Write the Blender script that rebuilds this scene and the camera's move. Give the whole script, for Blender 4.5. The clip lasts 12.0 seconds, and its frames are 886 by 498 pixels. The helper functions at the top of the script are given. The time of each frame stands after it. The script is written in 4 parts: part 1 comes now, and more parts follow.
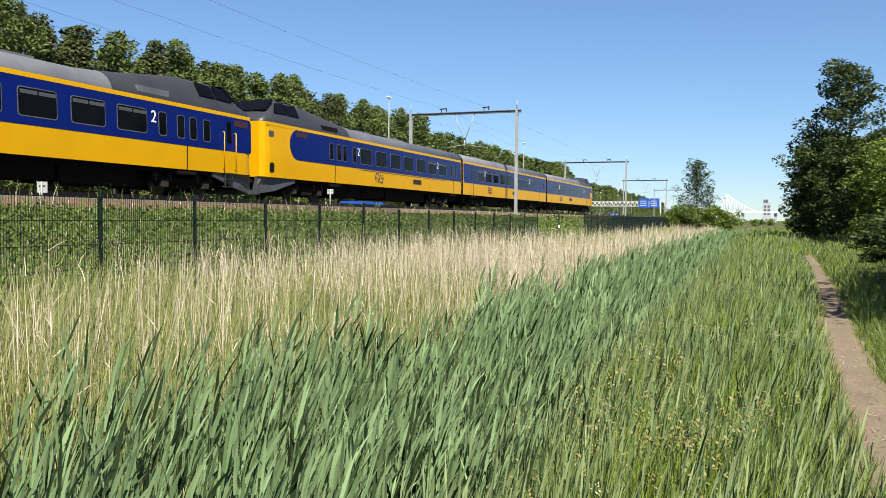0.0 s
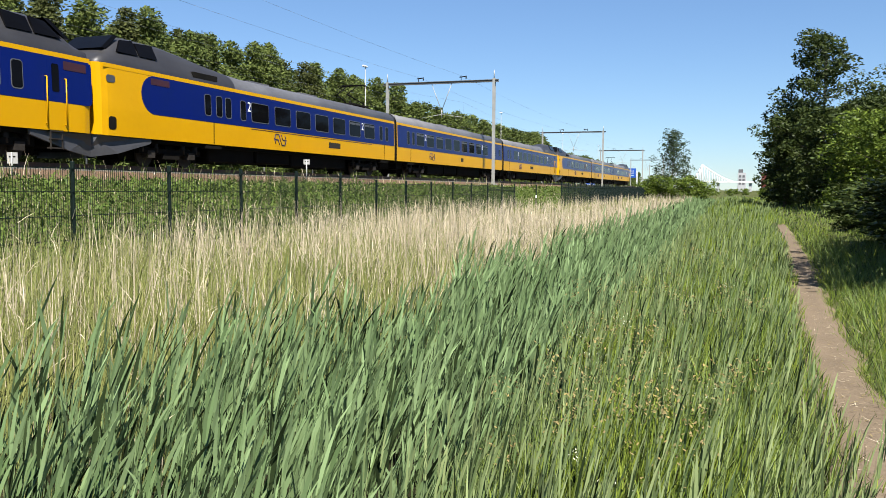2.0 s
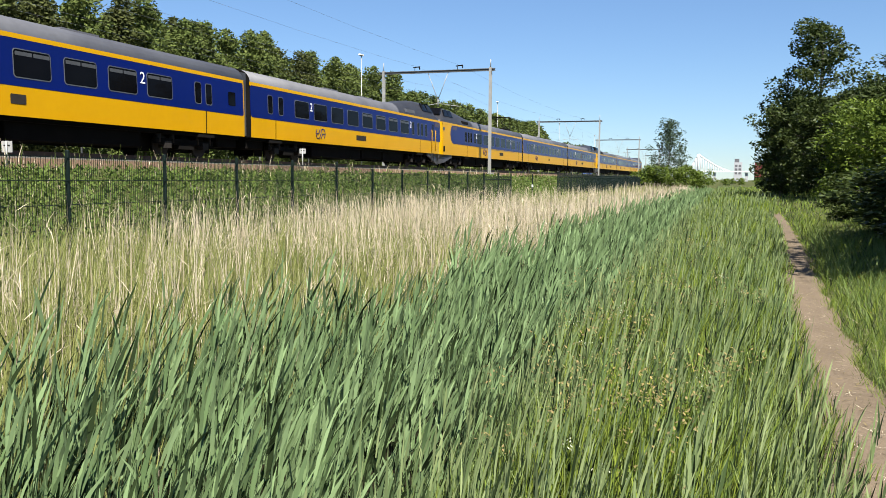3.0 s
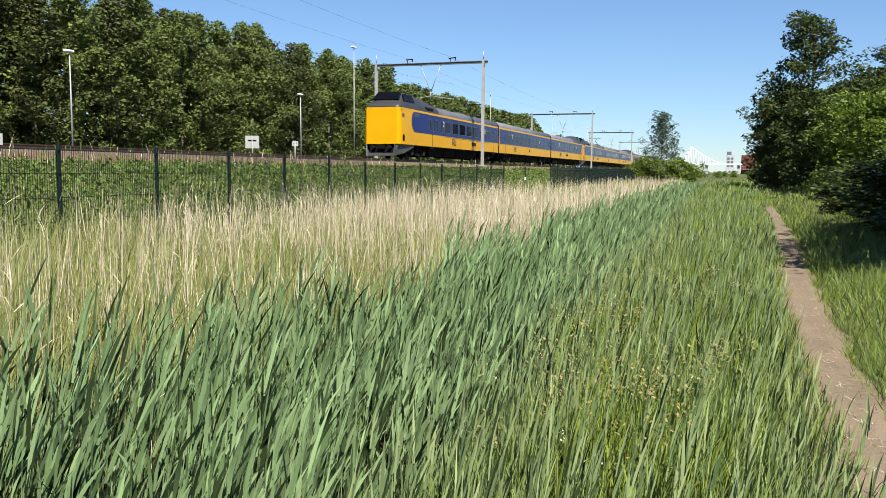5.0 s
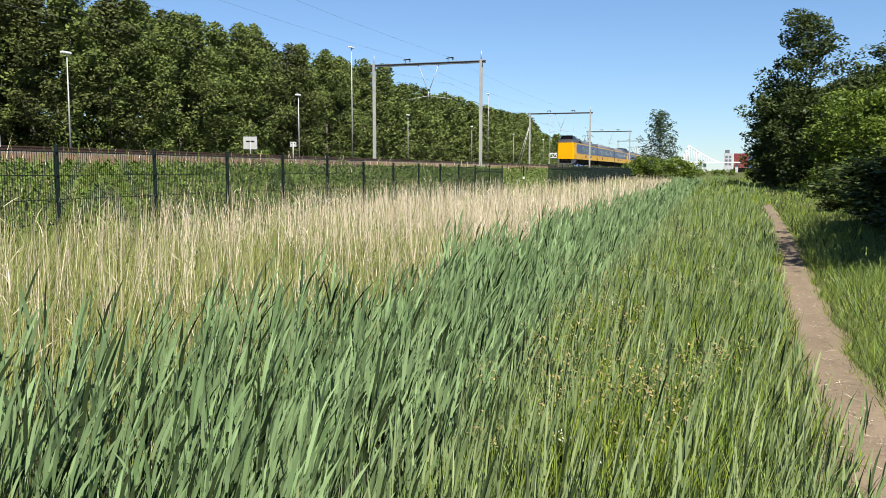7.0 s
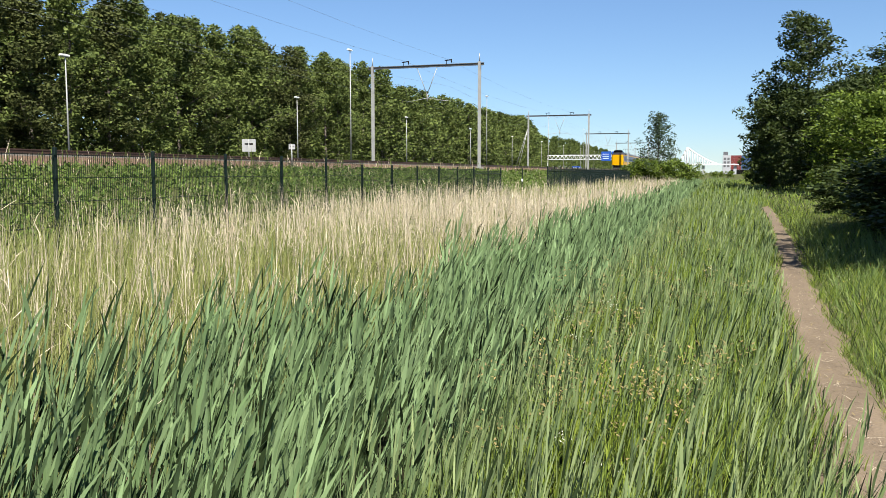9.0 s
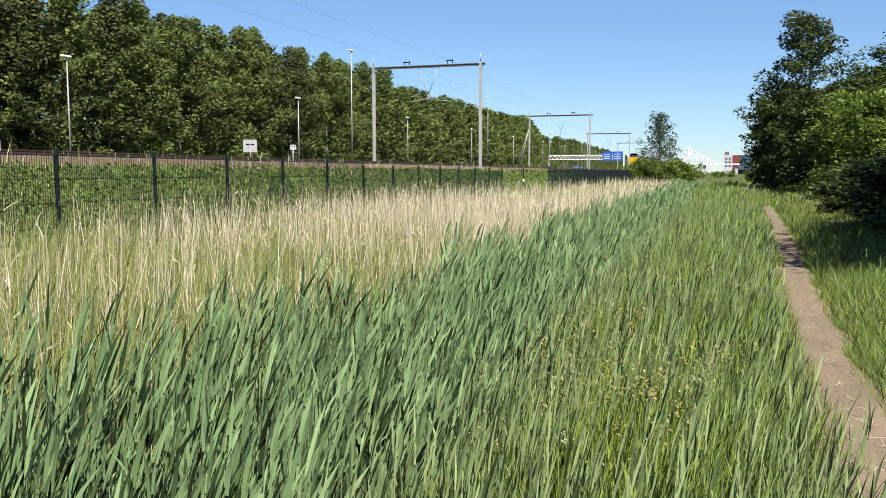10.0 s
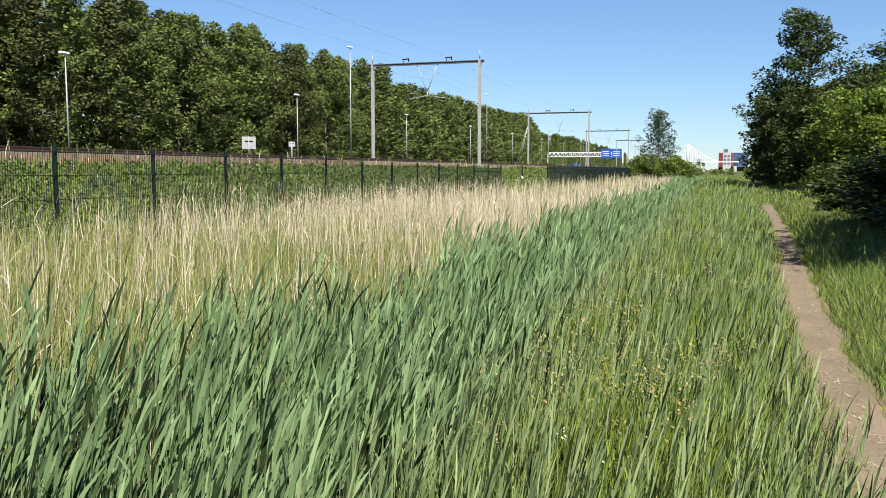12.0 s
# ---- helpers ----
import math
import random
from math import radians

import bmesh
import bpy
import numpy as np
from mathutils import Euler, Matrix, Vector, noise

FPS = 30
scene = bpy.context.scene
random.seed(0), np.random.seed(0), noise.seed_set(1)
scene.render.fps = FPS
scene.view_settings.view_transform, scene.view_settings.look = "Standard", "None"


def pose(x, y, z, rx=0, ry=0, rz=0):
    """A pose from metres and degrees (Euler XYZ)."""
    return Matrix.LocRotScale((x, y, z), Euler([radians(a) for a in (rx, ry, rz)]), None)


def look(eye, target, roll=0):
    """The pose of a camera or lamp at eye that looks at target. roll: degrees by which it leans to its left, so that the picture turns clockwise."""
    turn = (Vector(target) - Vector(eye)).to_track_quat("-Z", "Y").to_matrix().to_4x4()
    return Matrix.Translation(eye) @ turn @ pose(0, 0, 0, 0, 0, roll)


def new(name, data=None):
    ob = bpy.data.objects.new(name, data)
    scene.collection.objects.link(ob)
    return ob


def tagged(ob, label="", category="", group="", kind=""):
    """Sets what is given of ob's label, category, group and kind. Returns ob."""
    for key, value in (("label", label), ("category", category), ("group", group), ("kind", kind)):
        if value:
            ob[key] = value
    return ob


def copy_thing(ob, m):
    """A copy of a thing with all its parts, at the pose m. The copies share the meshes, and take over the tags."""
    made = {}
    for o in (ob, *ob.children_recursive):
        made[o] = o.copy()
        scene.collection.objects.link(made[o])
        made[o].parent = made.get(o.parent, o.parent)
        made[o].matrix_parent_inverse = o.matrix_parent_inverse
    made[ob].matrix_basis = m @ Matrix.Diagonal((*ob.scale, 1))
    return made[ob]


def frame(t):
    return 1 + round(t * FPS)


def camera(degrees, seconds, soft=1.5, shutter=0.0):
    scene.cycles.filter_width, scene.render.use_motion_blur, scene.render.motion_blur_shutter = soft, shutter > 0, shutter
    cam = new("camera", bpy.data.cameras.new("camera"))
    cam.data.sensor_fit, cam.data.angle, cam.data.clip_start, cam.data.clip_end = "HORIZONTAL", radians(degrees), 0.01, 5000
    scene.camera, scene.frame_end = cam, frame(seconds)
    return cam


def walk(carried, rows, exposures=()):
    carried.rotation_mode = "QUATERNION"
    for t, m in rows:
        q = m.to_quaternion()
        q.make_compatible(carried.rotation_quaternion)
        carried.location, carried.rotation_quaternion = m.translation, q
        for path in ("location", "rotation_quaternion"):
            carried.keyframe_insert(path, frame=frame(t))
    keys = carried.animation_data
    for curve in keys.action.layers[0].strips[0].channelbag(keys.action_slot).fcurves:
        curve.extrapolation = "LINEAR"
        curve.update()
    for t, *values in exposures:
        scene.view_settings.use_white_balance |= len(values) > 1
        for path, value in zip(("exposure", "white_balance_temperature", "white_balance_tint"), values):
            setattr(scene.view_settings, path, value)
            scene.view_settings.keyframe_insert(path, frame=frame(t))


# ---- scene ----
# ---- camera: hand-held on the spot, turning only ----
cam = camera(56.8, 12.0, soft=0.8)
EYE = 1.75
TURNS = [
    (0.0, 20.683, -2.175, 0.473), (0.5, 19.745, -2.501, 0.409), (1.0, 19.434, -3.074, 0.458),
    (1.5, 19.216, -3.654, 0.415), (2.0, 19.096, -4.230, 0.348), (2.5, 18.943, -4.690, 0.452),
    (3.0, 18.828, -4.971, 0.400), (5.0, 18.328, -5.476, 0.404), (5.5, 18.272, -5.493, 0.305),
    (6.0, 18.255, -5.524, 0.254), (6.5, 18.218, -5.499, 0.169), (7.0, 18.238, -5.486, 0.092),
    (9.0, 18.151, -5.330, 0.020), (9.5, 18.205, -5.307, -0.046), (10.0, 18.244, -5.312, -0.065),
    (10.5, 18.267, -5.347, -0.101), (11.0, 18.243, -5.419, -0.026), (11.5, 18.202, -5.519, -0.034),
    (12.0, 18.160, -5.510, 0.0)]
walk(cam, [(t, pose(0, 0, EYE, 90 + p, 0, w) @ pose(0, 0, 0, 0, 0, r)) for t, w, p, r in TURNS])

# ---- light ----
SUN = Vector((0.53, -0.70, 1.15)).normalized()
world = bpy.data.worlds.new("world")
scene.world = world
world.use_nodes = True
wn = world.node_tree
sky = wn.nodes.new("ShaderNodeTexSky")
sky.sky_type = 'NISHITA'
sky.sun_disc = False
sky.sun_elevation = math.asin(SUN.z)
sky.sun_rotation = math.atan2(SUN.x, SUN.y)
sky.air_density, sky.dust_density, sky.ozone_density = 1.0, 0.0, 3.0
wn.nodes["Background"].inputs[1].default_value = 0.054
tint = wn.nodes.new("ShaderNodeMix")
tint.data_type, tint.blend_type = "RGBA", "MULTIPLY"
tint.inputs[0].default_value = 1.0
tint.inputs[7].default_value = (0.765, 0.955, 1.20, 1)
soften = wn.nodes.new("ShaderNodeGamma")
soften.inputs[1].default_value = 0.85
wn.links.new(sky.outputs[0], soften.inputs[0])
wn.links.new(soften.outputs[0], tint.inputs[6])
wn.links.new(tint.outputs[2], wn.nodes["Background"].inputs[0])
lamp = bpy.data.lights.new("sun", "SUN")
lamp.energy, lamp.angle, lamp.color = 5.0, radians(0.55), (1.0, 0.96, 0.90)
scene.view_settings.exposure = 1.47
sun = new("sun", lamp)
sun.matrix_world = look(SUN * 100, (0, 0, 0))


# ---- materials ----
def shade(name, a, b=None, scale=2.0, rough=0.7, metal=0.0, bump=0.0, fine=40.0, random="", through_light=0.0, spread=1.0, spec=0.5):
    """A surface between two colours by noise at two sizes; random: 'island' or 'object' adds piece-by-piece change."""
    m = bpy.data.materials.new(name)
    m.use_nodes = True
    n, ln = m.node_tree.nodes, m.node_tree.links
    p = n["Principled BSDF"]
    p.inputs["Roughness"].default_value, p.inputs["Metallic"].default_value = rough, metal
    p.inputs["Specular IOR Level"].default_value = spec
    b = b or tuple(c * 0.75 for c in a)
    co = n.new("ShaderNodeTexCoord")
    big, small = n.new("ShaderNodeTexNoise"), n.new("ShaderNodeTexNoise")
    big.inputs["Scale"].default_value, small.inputs["Scale"].default_value = scale, fine
    big.inputs["Detail"].default_value = small.inputs["Detail"].default_value = 3
    for k in (big, small):
        ln.new(co.outputs["Object"], k.inputs["Vector"])
    mixv = n.new("ShaderNodeMath")
    mixv.operation = "MULTIPLY_ADD"
    ln.new(small.outputs[0], mixv.inputs[0])
    mixv.inputs[1].default_value = 0.35
    ln.new(big.outputs[0], mixv.inputs[2])
    val = mixv.outputs[0]
    if random:
        g = n.new("ShaderNodeNewGeometry" if random == "island" else "ShaderNodeObjectInfo")
        add = n.new("ShaderNodeMath")
        add.operation = "MULTIPLY_ADD"
        ln.new(g.outputs["Random Per Island" if random == "island" else "Random"], add.inputs[0])
        add.inputs[1].default_value = 0.7 * spread
        sub = n.new("ShaderNodeMath")
        sub.operation = "SUBTRACT"
        ln.new(val, sub.inputs[0])
        sub.inputs[1].default_value = 0.35 * spread
        ln.new(sub.outputs[0], add.inputs[2])
        val = add.outputs[0]
    ramp = n.new("ShaderNodeMapRange")
    ln.new(val, ramp.inputs[0])
    ramp.inputs[1].default_value, ramp.inputs[2].default_value = 0.35, 1.0
    mix = n.new("ShaderNodeMix")
    mix.data_type = "RGBA"
    ln.new(ramp.outputs[0], mix.inputs[0])
    mix.inputs[6].default_value, mix.inputs[7].default_value = (*a, 1), (*b, 1)
    ln.new(mix.outputs[2], p.inputs["Base Color"])
    if bump:
        bn = n.new("ShaderNodeBump")
        bn.inputs["Strength"].default_value, bn.inputs["Distance"].default_value = bump, 0.02
        ln.new(small.outputs[0], bn.inputs["Height"])
        ln.new(bn.outputs[0], p.inputs["Normal"])
    if through_light:
        tr, ms = n.new("ShaderNodeBsdfTranslucent"), n.new("ShaderNodeMixShader")
        ln.new(mix.outputs[2], tr.inputs[0])
        ms.inputs[0].default_value = through_light
        ln.new(p.outputs[0], ms.inputs[1])
        ln.new(tr.outputs[0], ms.inputs[2])
        ln.new(ms.outputs[0], n["Material Output"].inputs[0])
    return m


M_YELLOW = shade("train_yellow", (0.450, 0.236, 0.0012), (0.400, 0.206, 0.0012), 0.6, 0.35, fine=6, spec=0.12)
M_BLUE = shade("train_blue", (0.0006, 0.0054, 0.084), (0.0012, 0.0066, 0.066), 0.6, 0.30, fine=6, spec=0.15)
M_ROOF = shade("train_roof_grey", (0.102, 0.102, 0.108), (0.054, 0.054, 0.06), 0.5, 0.6, fine=5)
M_HOOD = shade("train_hood_grey", (0.026, 0.025, 0.026), (0.014, 0.013, 0.014), 0.5, 0.5, fine=5)
M_FAIRING = shade("train_fairing_grey", (0.055, 0.055, 0.060), (0.022, 0.022, 0.025), 1.0, 0.5)
M_GLASS = shade("dark_window_glass", (0.0018, 0.0018, 0.0024), (0.0036, 0.0036, 0.0042), 1.0, 0.05, spec=0.05)
M_FRAME = shade("window_frame_grey", (0.132, 0.138, 0.144), (0.042, 0.042, 0.048), 3.0, 0.4, 0.3, spec=0.4)
M_BLIND = shade("hopper_window_grey", (0.06, 0.06, 0.06), (0.03, 0.03, 0.03), 1.0, 0.4)
M_UNDER = shade("underframe_black", (0.0036, 0.0036, 0.003), (0.0084, 0.0072, 0.006), 1.5, 0.9, fine=12, spec=0.08)
M_STEEL = shade("grimy_steel", (0.03, 0.0258, 0.0216), (0.015, 0.0126, 0.0108), 3.0, 0.7, 0.0, spec=0.15)
M_WHITE = shade("white_paint", (0.663, 0.663, 0.646), (0.561, 0.561, 0.544), 2.0, 0.5)
M_DARKRED = shade("dark_red_panel", (0.036, 0.0072, 0.0084), (0.024, 0.0048, 0.006), 2.0, 0.3)
M_GALV = shade("galvanised_steel", (0.30, 0.30, 0.28), (0.21, 0.21, 0.195), 1.2, 0.55, 0.25, fine=15)
M_STEELGREY = shade("dull_zinc", (0.102, 0.102, 0.099), (0.066, 0.066, 0.063), 1.2, 0.6, 0.2, fine=15)
M_WIRE = shade("copper_wire", (0.12, 0.132, 0.132), (0.084, 0.09, 0.09), 2.0, 0.5, 0.5)
M_FENCE = shade("dark_green_fence_paint", (0.0036, 0.009, 0.0072), (0.006, 0.012, 0.0096), 2.0, 0.5, spec=0.2)
M_SOIL = shade("rough_grass_soil", (0.072, 0.078, 0.027), (0.045, 0.051, 0.018), 0.25, 0.95, bump=0.6, fine=9, spec=0.05)
# Dark ditch mud, with the shade between the reed stems added to its colour.
M_MUD = shade("shade_dark_ditch_mud", (0.0132, 0.0132, 0.0072), (0.021, 0.0192, 0.0096), 0.8, 0.8, bump=0.5, fine=9, spec=0.03)
M_PATH = shade("trodden_sand", (0.160, 0.122, 0.083), (0.100, 0.076, 0.051), 1.3, 0.95, bump=0.8, fine=28, spec=0.1)
M_BALLAST = shade("track_ballast", (0.125, 0.082, 0.052), (0.070, 0.048, 0.032), 3.0, 0.95, bump=1.0, fine=14, spec=0.1)
M_RAIL = shade("rusty_rail", (0.06, 0.033, 0.021), (0.042, 0.024, 0.018), 3.0, 0.6, 0.3)
M_SLEEPER = shade("concrete_sleeper", (0.18, 0.162, 0.138), (0.12, 0.108, 0.09), 3.0, 0.9)
# Dark reedbed soil, deepened further as painted shade between the blades.
M_SHADE_SOIL = shade("shade_dark_reedbed_soil", (0.030, 0.029, 0.013), (0.017, 0.016, 0.008), 0.6, 0.95, bump=0.6, fine=9, spec=0.03)
M_WEED = shade("nettle_leaf", (0.110, 0.155, 0.030), (0.050, 0.082, 0.015), 0.5, 0.6, random="island", fine=3, through_light=0.2, spec=0.15)
M_ROAD = shade("asphalt", (0.036, 0.036, 0.036), (0.027, 0.027, 0.027), 0.5, 0.9)
M_REED = shade("green_reed_leaf", (0.163, 0.229, 0.104), (0.0924, 0.145, 0.0563), 0.5, 0.6, random="island", fine=3, through_light=0.06, spec=0.1)
# Near-black leaf copy: the shade of gaps between blades, put into the colour.
M_SHADE_LEAF = shade("shade_dark_leaf", (0.026, 0.040, 0.014), (0.010, 0.017, 0.007), 0.5, 0.7, random="island", through_light=0.03, spec=0.05, fine=3)
M_GRASS = shade("meadow_grass_blade", (0.202, 0.252, 0.084), (0.084, 0.13, 0.0336), 0.5, 0.6, random="island", fine=3, through_light=0.22, spec=0.1)
M_LUSH = shade("lush_grass_blade", (0.197, 0.244, 0.0353), (0.084, 0.13, 0.0185), 0.5, 0.6, random="island", fine=3, through_light=0.25, spec=0.1)
M_SEDGE = shade("pale_sedge_leaf", (0.202, 0.244, 0.105), (0.0882, 0.13, 0.0462), 0.5, 0.6, random="island", fine=3, through_light=0.1, spec=0.1)
M_BANK = shade("bank_weed_leaf", (0.105, 0.140, 0.030), (0.050, 0.080, 0.018), 0.5, 0.6, random="island", fine=3, through_light=0.2, spec=0.1)
M_DRY = shade("dry_reed_straw", (0.529, 0.454, 0.328), (0.345, 0.282, 0.184), 0.5, 0.7, random="island", through_light=0.2, fine=3)
M_SHOOT = shade("olive_shoot_leaf", (0.241, 0.248, 0.0794), (0.131, 0.155, 0.04), 0.5, 0.6, random="island", through_light=0.22, fine=3, spec=0.3)
M_SEED = shade("brown_seed_head", (0.200, 0.150, 0.045), (0.110, 0.085, 0.028), 2.0, 0.8, random="island")
M_BUTTER = shade("buttercup_yellow", (0.45, 0.312, 0.012), (0.36, 0.24, 0.012), 2.0, 0.4)
M_UMBEL = shade("cream_flower", (0.372, 0.372, 0.276), (0.288, 0.3, 0.204), 2.0, 0.8)
M_BARK = shade("bark", (0.096, 0.078, 0.06), (0.048, 0.039, 0.03), 2.0, 0.9, bump=0.8, fine=18)
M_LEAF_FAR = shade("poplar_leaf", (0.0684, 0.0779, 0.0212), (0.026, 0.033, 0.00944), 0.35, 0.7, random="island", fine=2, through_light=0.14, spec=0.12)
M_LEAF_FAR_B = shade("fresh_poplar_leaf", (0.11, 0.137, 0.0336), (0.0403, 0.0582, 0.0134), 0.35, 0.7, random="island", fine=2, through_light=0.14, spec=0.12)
M_LEAF_NEAR = shade("alder_leaf", (0.056, 0.075, 0.018), (0.021, 0.033, 0.008), 0.4, 0.5, random="island", fine=2, through_light=0.25, spec=0.15)
M_LEAF_BRIGHT = shade("young_green_leaf", (0.128, 0.174, 0.0238), (0.051, 0.0808, 0.011), 0.4, 0.5, random="island", fine=2, through_light=0.35, spec=0.15)
M_LEAF_BLUE = shade("grey_green_leaf", (0.055, 0.080, 0.035), (0.028, 0.044, 0.020), 0.4, 0.5, random="island", fine=2, through_light=0.25, spec=0.15)
M_SIGNBLUE = shade("motorway_sign_blue", (0.006, 0.06, 0.33), (0.0072, 0.054, 0.27), 1.0, 0.4)
M_BOXBLUE = shade("container_blue", (0.018, 0.054, 0.132), (0.015, 0.042, 0.102), 1.0, 0.6)
M_TRUCKRED = shade("container_red", (0.144, 0.027, 0.021), (0.108, 0.021, 0.018), 1.0, 0.4)
M_BOARD = shade("weathered_board", (0.276, 0.276, 0.264), (0.204, 0.204, 0.192), 4.0, 0.6)
M_FARGREY = shade("far_facade", (0.33, 0.336, 0.342), (0.27, 0.276, 0.282), 0.2, 0.8)


# ---- builders ----
def box(bm, x0, y0, z0, x1, y1, z1, mat=0):
    v = [bm.verts.new(c) for c in ((x0, y0, z0), (x1, y0, z0), (x1, y1, z0), (x0, y1, z0),
                                   (x0, y0, z1), (x1, y0, z1), (x1, y1, z1), (x0, y1, z1))]
    for q in ((3, 2, 1, 0), (4, 5, 6, 7), (0, 1, 5, 4), (1, 2, 6, 5), (2, 3, 7, 6), (3, 0, 4, 7)):
        bm.faces.new([v[i] for i in q]).material_index = mat


def tube(bm, p, q, r0, r1=None, n=8, mat=0):
    """A closed tapered rod from p to q."""
    p, q = Vector(p), Vector(q)
    r1 = r0 if r1 is None else r1
    rot = (q - p).to_track_quat("Z", "Y").to_matrix()
    rings = []
    for c, r in ((p, r0), (q, r1)):
        rings.append([bm.verts.new(c + rot @ Vector((r * math.cos(k * math.tau / n), r * math.sin(k * math.tau / n), 0))) for k in range(n)])
    for k in range(n):
        f = bm.faces.new((rings[0][k], rings[0][(k + 1) % n], rings[1][(k + 1) % n], rings[1][k]))
        f.smooth, f.material_index = True, mat
    bm.faces.new(rings[0][::-1]).material_index = mat
    bm.faces.new(rings[1]).material_index = mat


def mesh_of(name, bm, *mats):
    me = bpy.data.meshes.new(name)
    bm.normal_update()
    bm.to_mesh(me)
    bm.free()
    for m in mats:
        me.materials.append(m)
    return me


def part(name, bm, material, parent, label=""):
    mats = material if isinstance(material, (tuple, list)) else (material,)
    ob = new(name, bm if isinstance(bm, bpy.types.Mesh) else mesh_of(name, bm, *mats))
    ob.parent = parent
    if label:
        ob["label"] = label
    return ob


def thing(name, at, label, category, group="", kind=""):
    ob = new(name)
    ob.matrix_basis = at
    ob.empty_display_size = 0.2
    return tagged(ob, label, category, group, kind)


def mesh_from(name, verts, quads, mats, index=None, smooth=False):
    me = bpy.data.meshes.new(name)
    verts, quads = np.asarray(verts, np.float32), np.asarray(quads, np.int32)
    me.vertices.add(len(verts))
    me.vertices.foreach_set("co", verts.ravel())
    me.loops.add(quads.size)
    me.loops.foreach_set("vertex_index", quads.ravel())
    me.polygons.add(len(quads))
    me.polygons.foreach_set("loop_start", np.arange(0, quads.size, 4, dtype=np.int32))
    for m in mats:
        me.materials.append(m)
    if index is not None:
        me.polygons.foreach_set("material_index", np.asarray(index, np.int32))
    if smooth:
        me.polygons.foreach_set("use_smooth", np.ones(len(quads), bool))
    me.update(calc_edges=True)
    me.validate()
    return me


# ---- ground: one sheet, profile across the track ----
PROFILE_X = [-3000, -900, -300, -90, -50, -34, -31.5, -29.3, -28.6, -19.8, -19.0, -17.6, -15.5, -13.2, -11.4, -10.3, -8.5, -6, -4.2, -3.3, -2.5, -1.6, -0.9, 0, 2.6, 3.4, 6, 12, 40, 200, 900, 3000]
PROFILE_Z = [0.5, 0.5, 0.6, 0.9, 1.0, 1.0, 1.3, 1.95, 2.25, 2.25, 1.95, 1.72, 1.30, 0.75, 0.35, 0.15, 0.0, -0.1, -0.2, -0.4, -0.5, -0.35, -0.1, 0.0, 0.0, 0.18, 0.35, 0.4, 0.4, 0.4, 0.4, 0.4]


def ground_z(x, y):
    return np.interp(x, PROFILE_X, PROFILE_Z)


def path_x(y):
    return np.interp(y, [-8, 3, 5.8, 8, 12.6, 21.3, 30, 41.8, 60, 90], [1.25, 1.08, 0.98, 0.98, 1.18, 1.68, 2.02, 2.40, 2.6, 2.6])


def make_ground():
    xs = np.unique(np.round(np.concatenate([PROFILE_X, np.arange(-31, 8, 0.4)]), 1))
    ys = np.concatenate([[-3000, -600, -120], np.arange(-30, 60, 0.8), np.arange(60, 160, 4), [180, 220, 300, 420, 600, 900, 1400, 2200, 3000]])
    gx, gy = np.meshgrid(xs, ys)
    rng = np.random.default_rng(3)
    gz = ground_z(gx, gy) + rng.normal(0, 0.015, gx.shape) * (np.abs(gx) < 8) * (gx > -18) * (np.abs(gx - path_x(gy)) > 0.9)
    n, m = gx.shape
    i = (np.arange(n - 1)[:, None] * m + np.arange(m - 1)).ravel()
    quads = np.stack([i, i + 1, i + m + 1, i + m], 1)
    cx = (gx.ravel()[i] + gx.ravel()[i + 1]) / 2
    index = np.where((cx > -29.3) & (cx < -19.0), 1, 0)
    index = np.where((cx > -50) & (cx < -34), 2, index)
    near = (gy.ravel()[i] > -20) & (gy.ravel()[i] < 110)
    # Shade-darkened soil and mud lie only under the nearer beds.
    index = np.where((cx > -9.9) & (cx < 0.7) & near & (gy.ravel()[i] < 32), 4, index)
    index = np.where((cx > -4.4) & (cx < -0.9) & near & (gy.ravel()[i] < 50), 3, index)
    ob = new("ground", mesh_from("ground", np.stack([gx, gy, gz], -1).reshape(-1, 3), quads, (M_SOIL, M_BALLAST, M_ROAD, M_MUD, M_SHADE_SOIL), index, True))
    tagged(ob, "rough grassland with ditch, railway bank and ballast bed", "ground", kind="structure")
    # the trodden path, a slightly sunk ribbon with uneven edges
    py = np.arange(-8, 50, 0.25)
    off = np.array([-0.36, -0.23, -0.08, 0.08, 0.20, 0.32])
    v = []
    for y in py:
        e0, e1 = noise.noise((y * 0.9, 0, 0)) * 0.12, noise.noise((y * 0.9, 7, 0)) * 0.12
        for k, o in enumerate(off):
            e = e0 if k < 3 else e1
            v.append((path_x(y) + o + e * abs(o) / 0.3, y, ground_z(path_x(y) + o, y) + 0.075 - 0.02 * (abs(o) < 0.15) - 0.07 * (abs(o) > 0.25) + noise.noise((y * 2, o * 9, 1)) * 0.008))
    i = (np.arange(len(py) - 1)[:, None] * 6 + np.arange(5)).ravel()
    ob = new("footpath", mesh_from("footpath", v, np.stack([i, i + 1, i + 7, i + 6], 1), (M_PATH,), None, True))
    tagged(ob, "narrow trodden sand path through the grass", "path", kind="structure")


make_ground()

# ---- railway ----
RAIL = 2.52
TRACK_A, TRACK_B = -22.2, -26.2


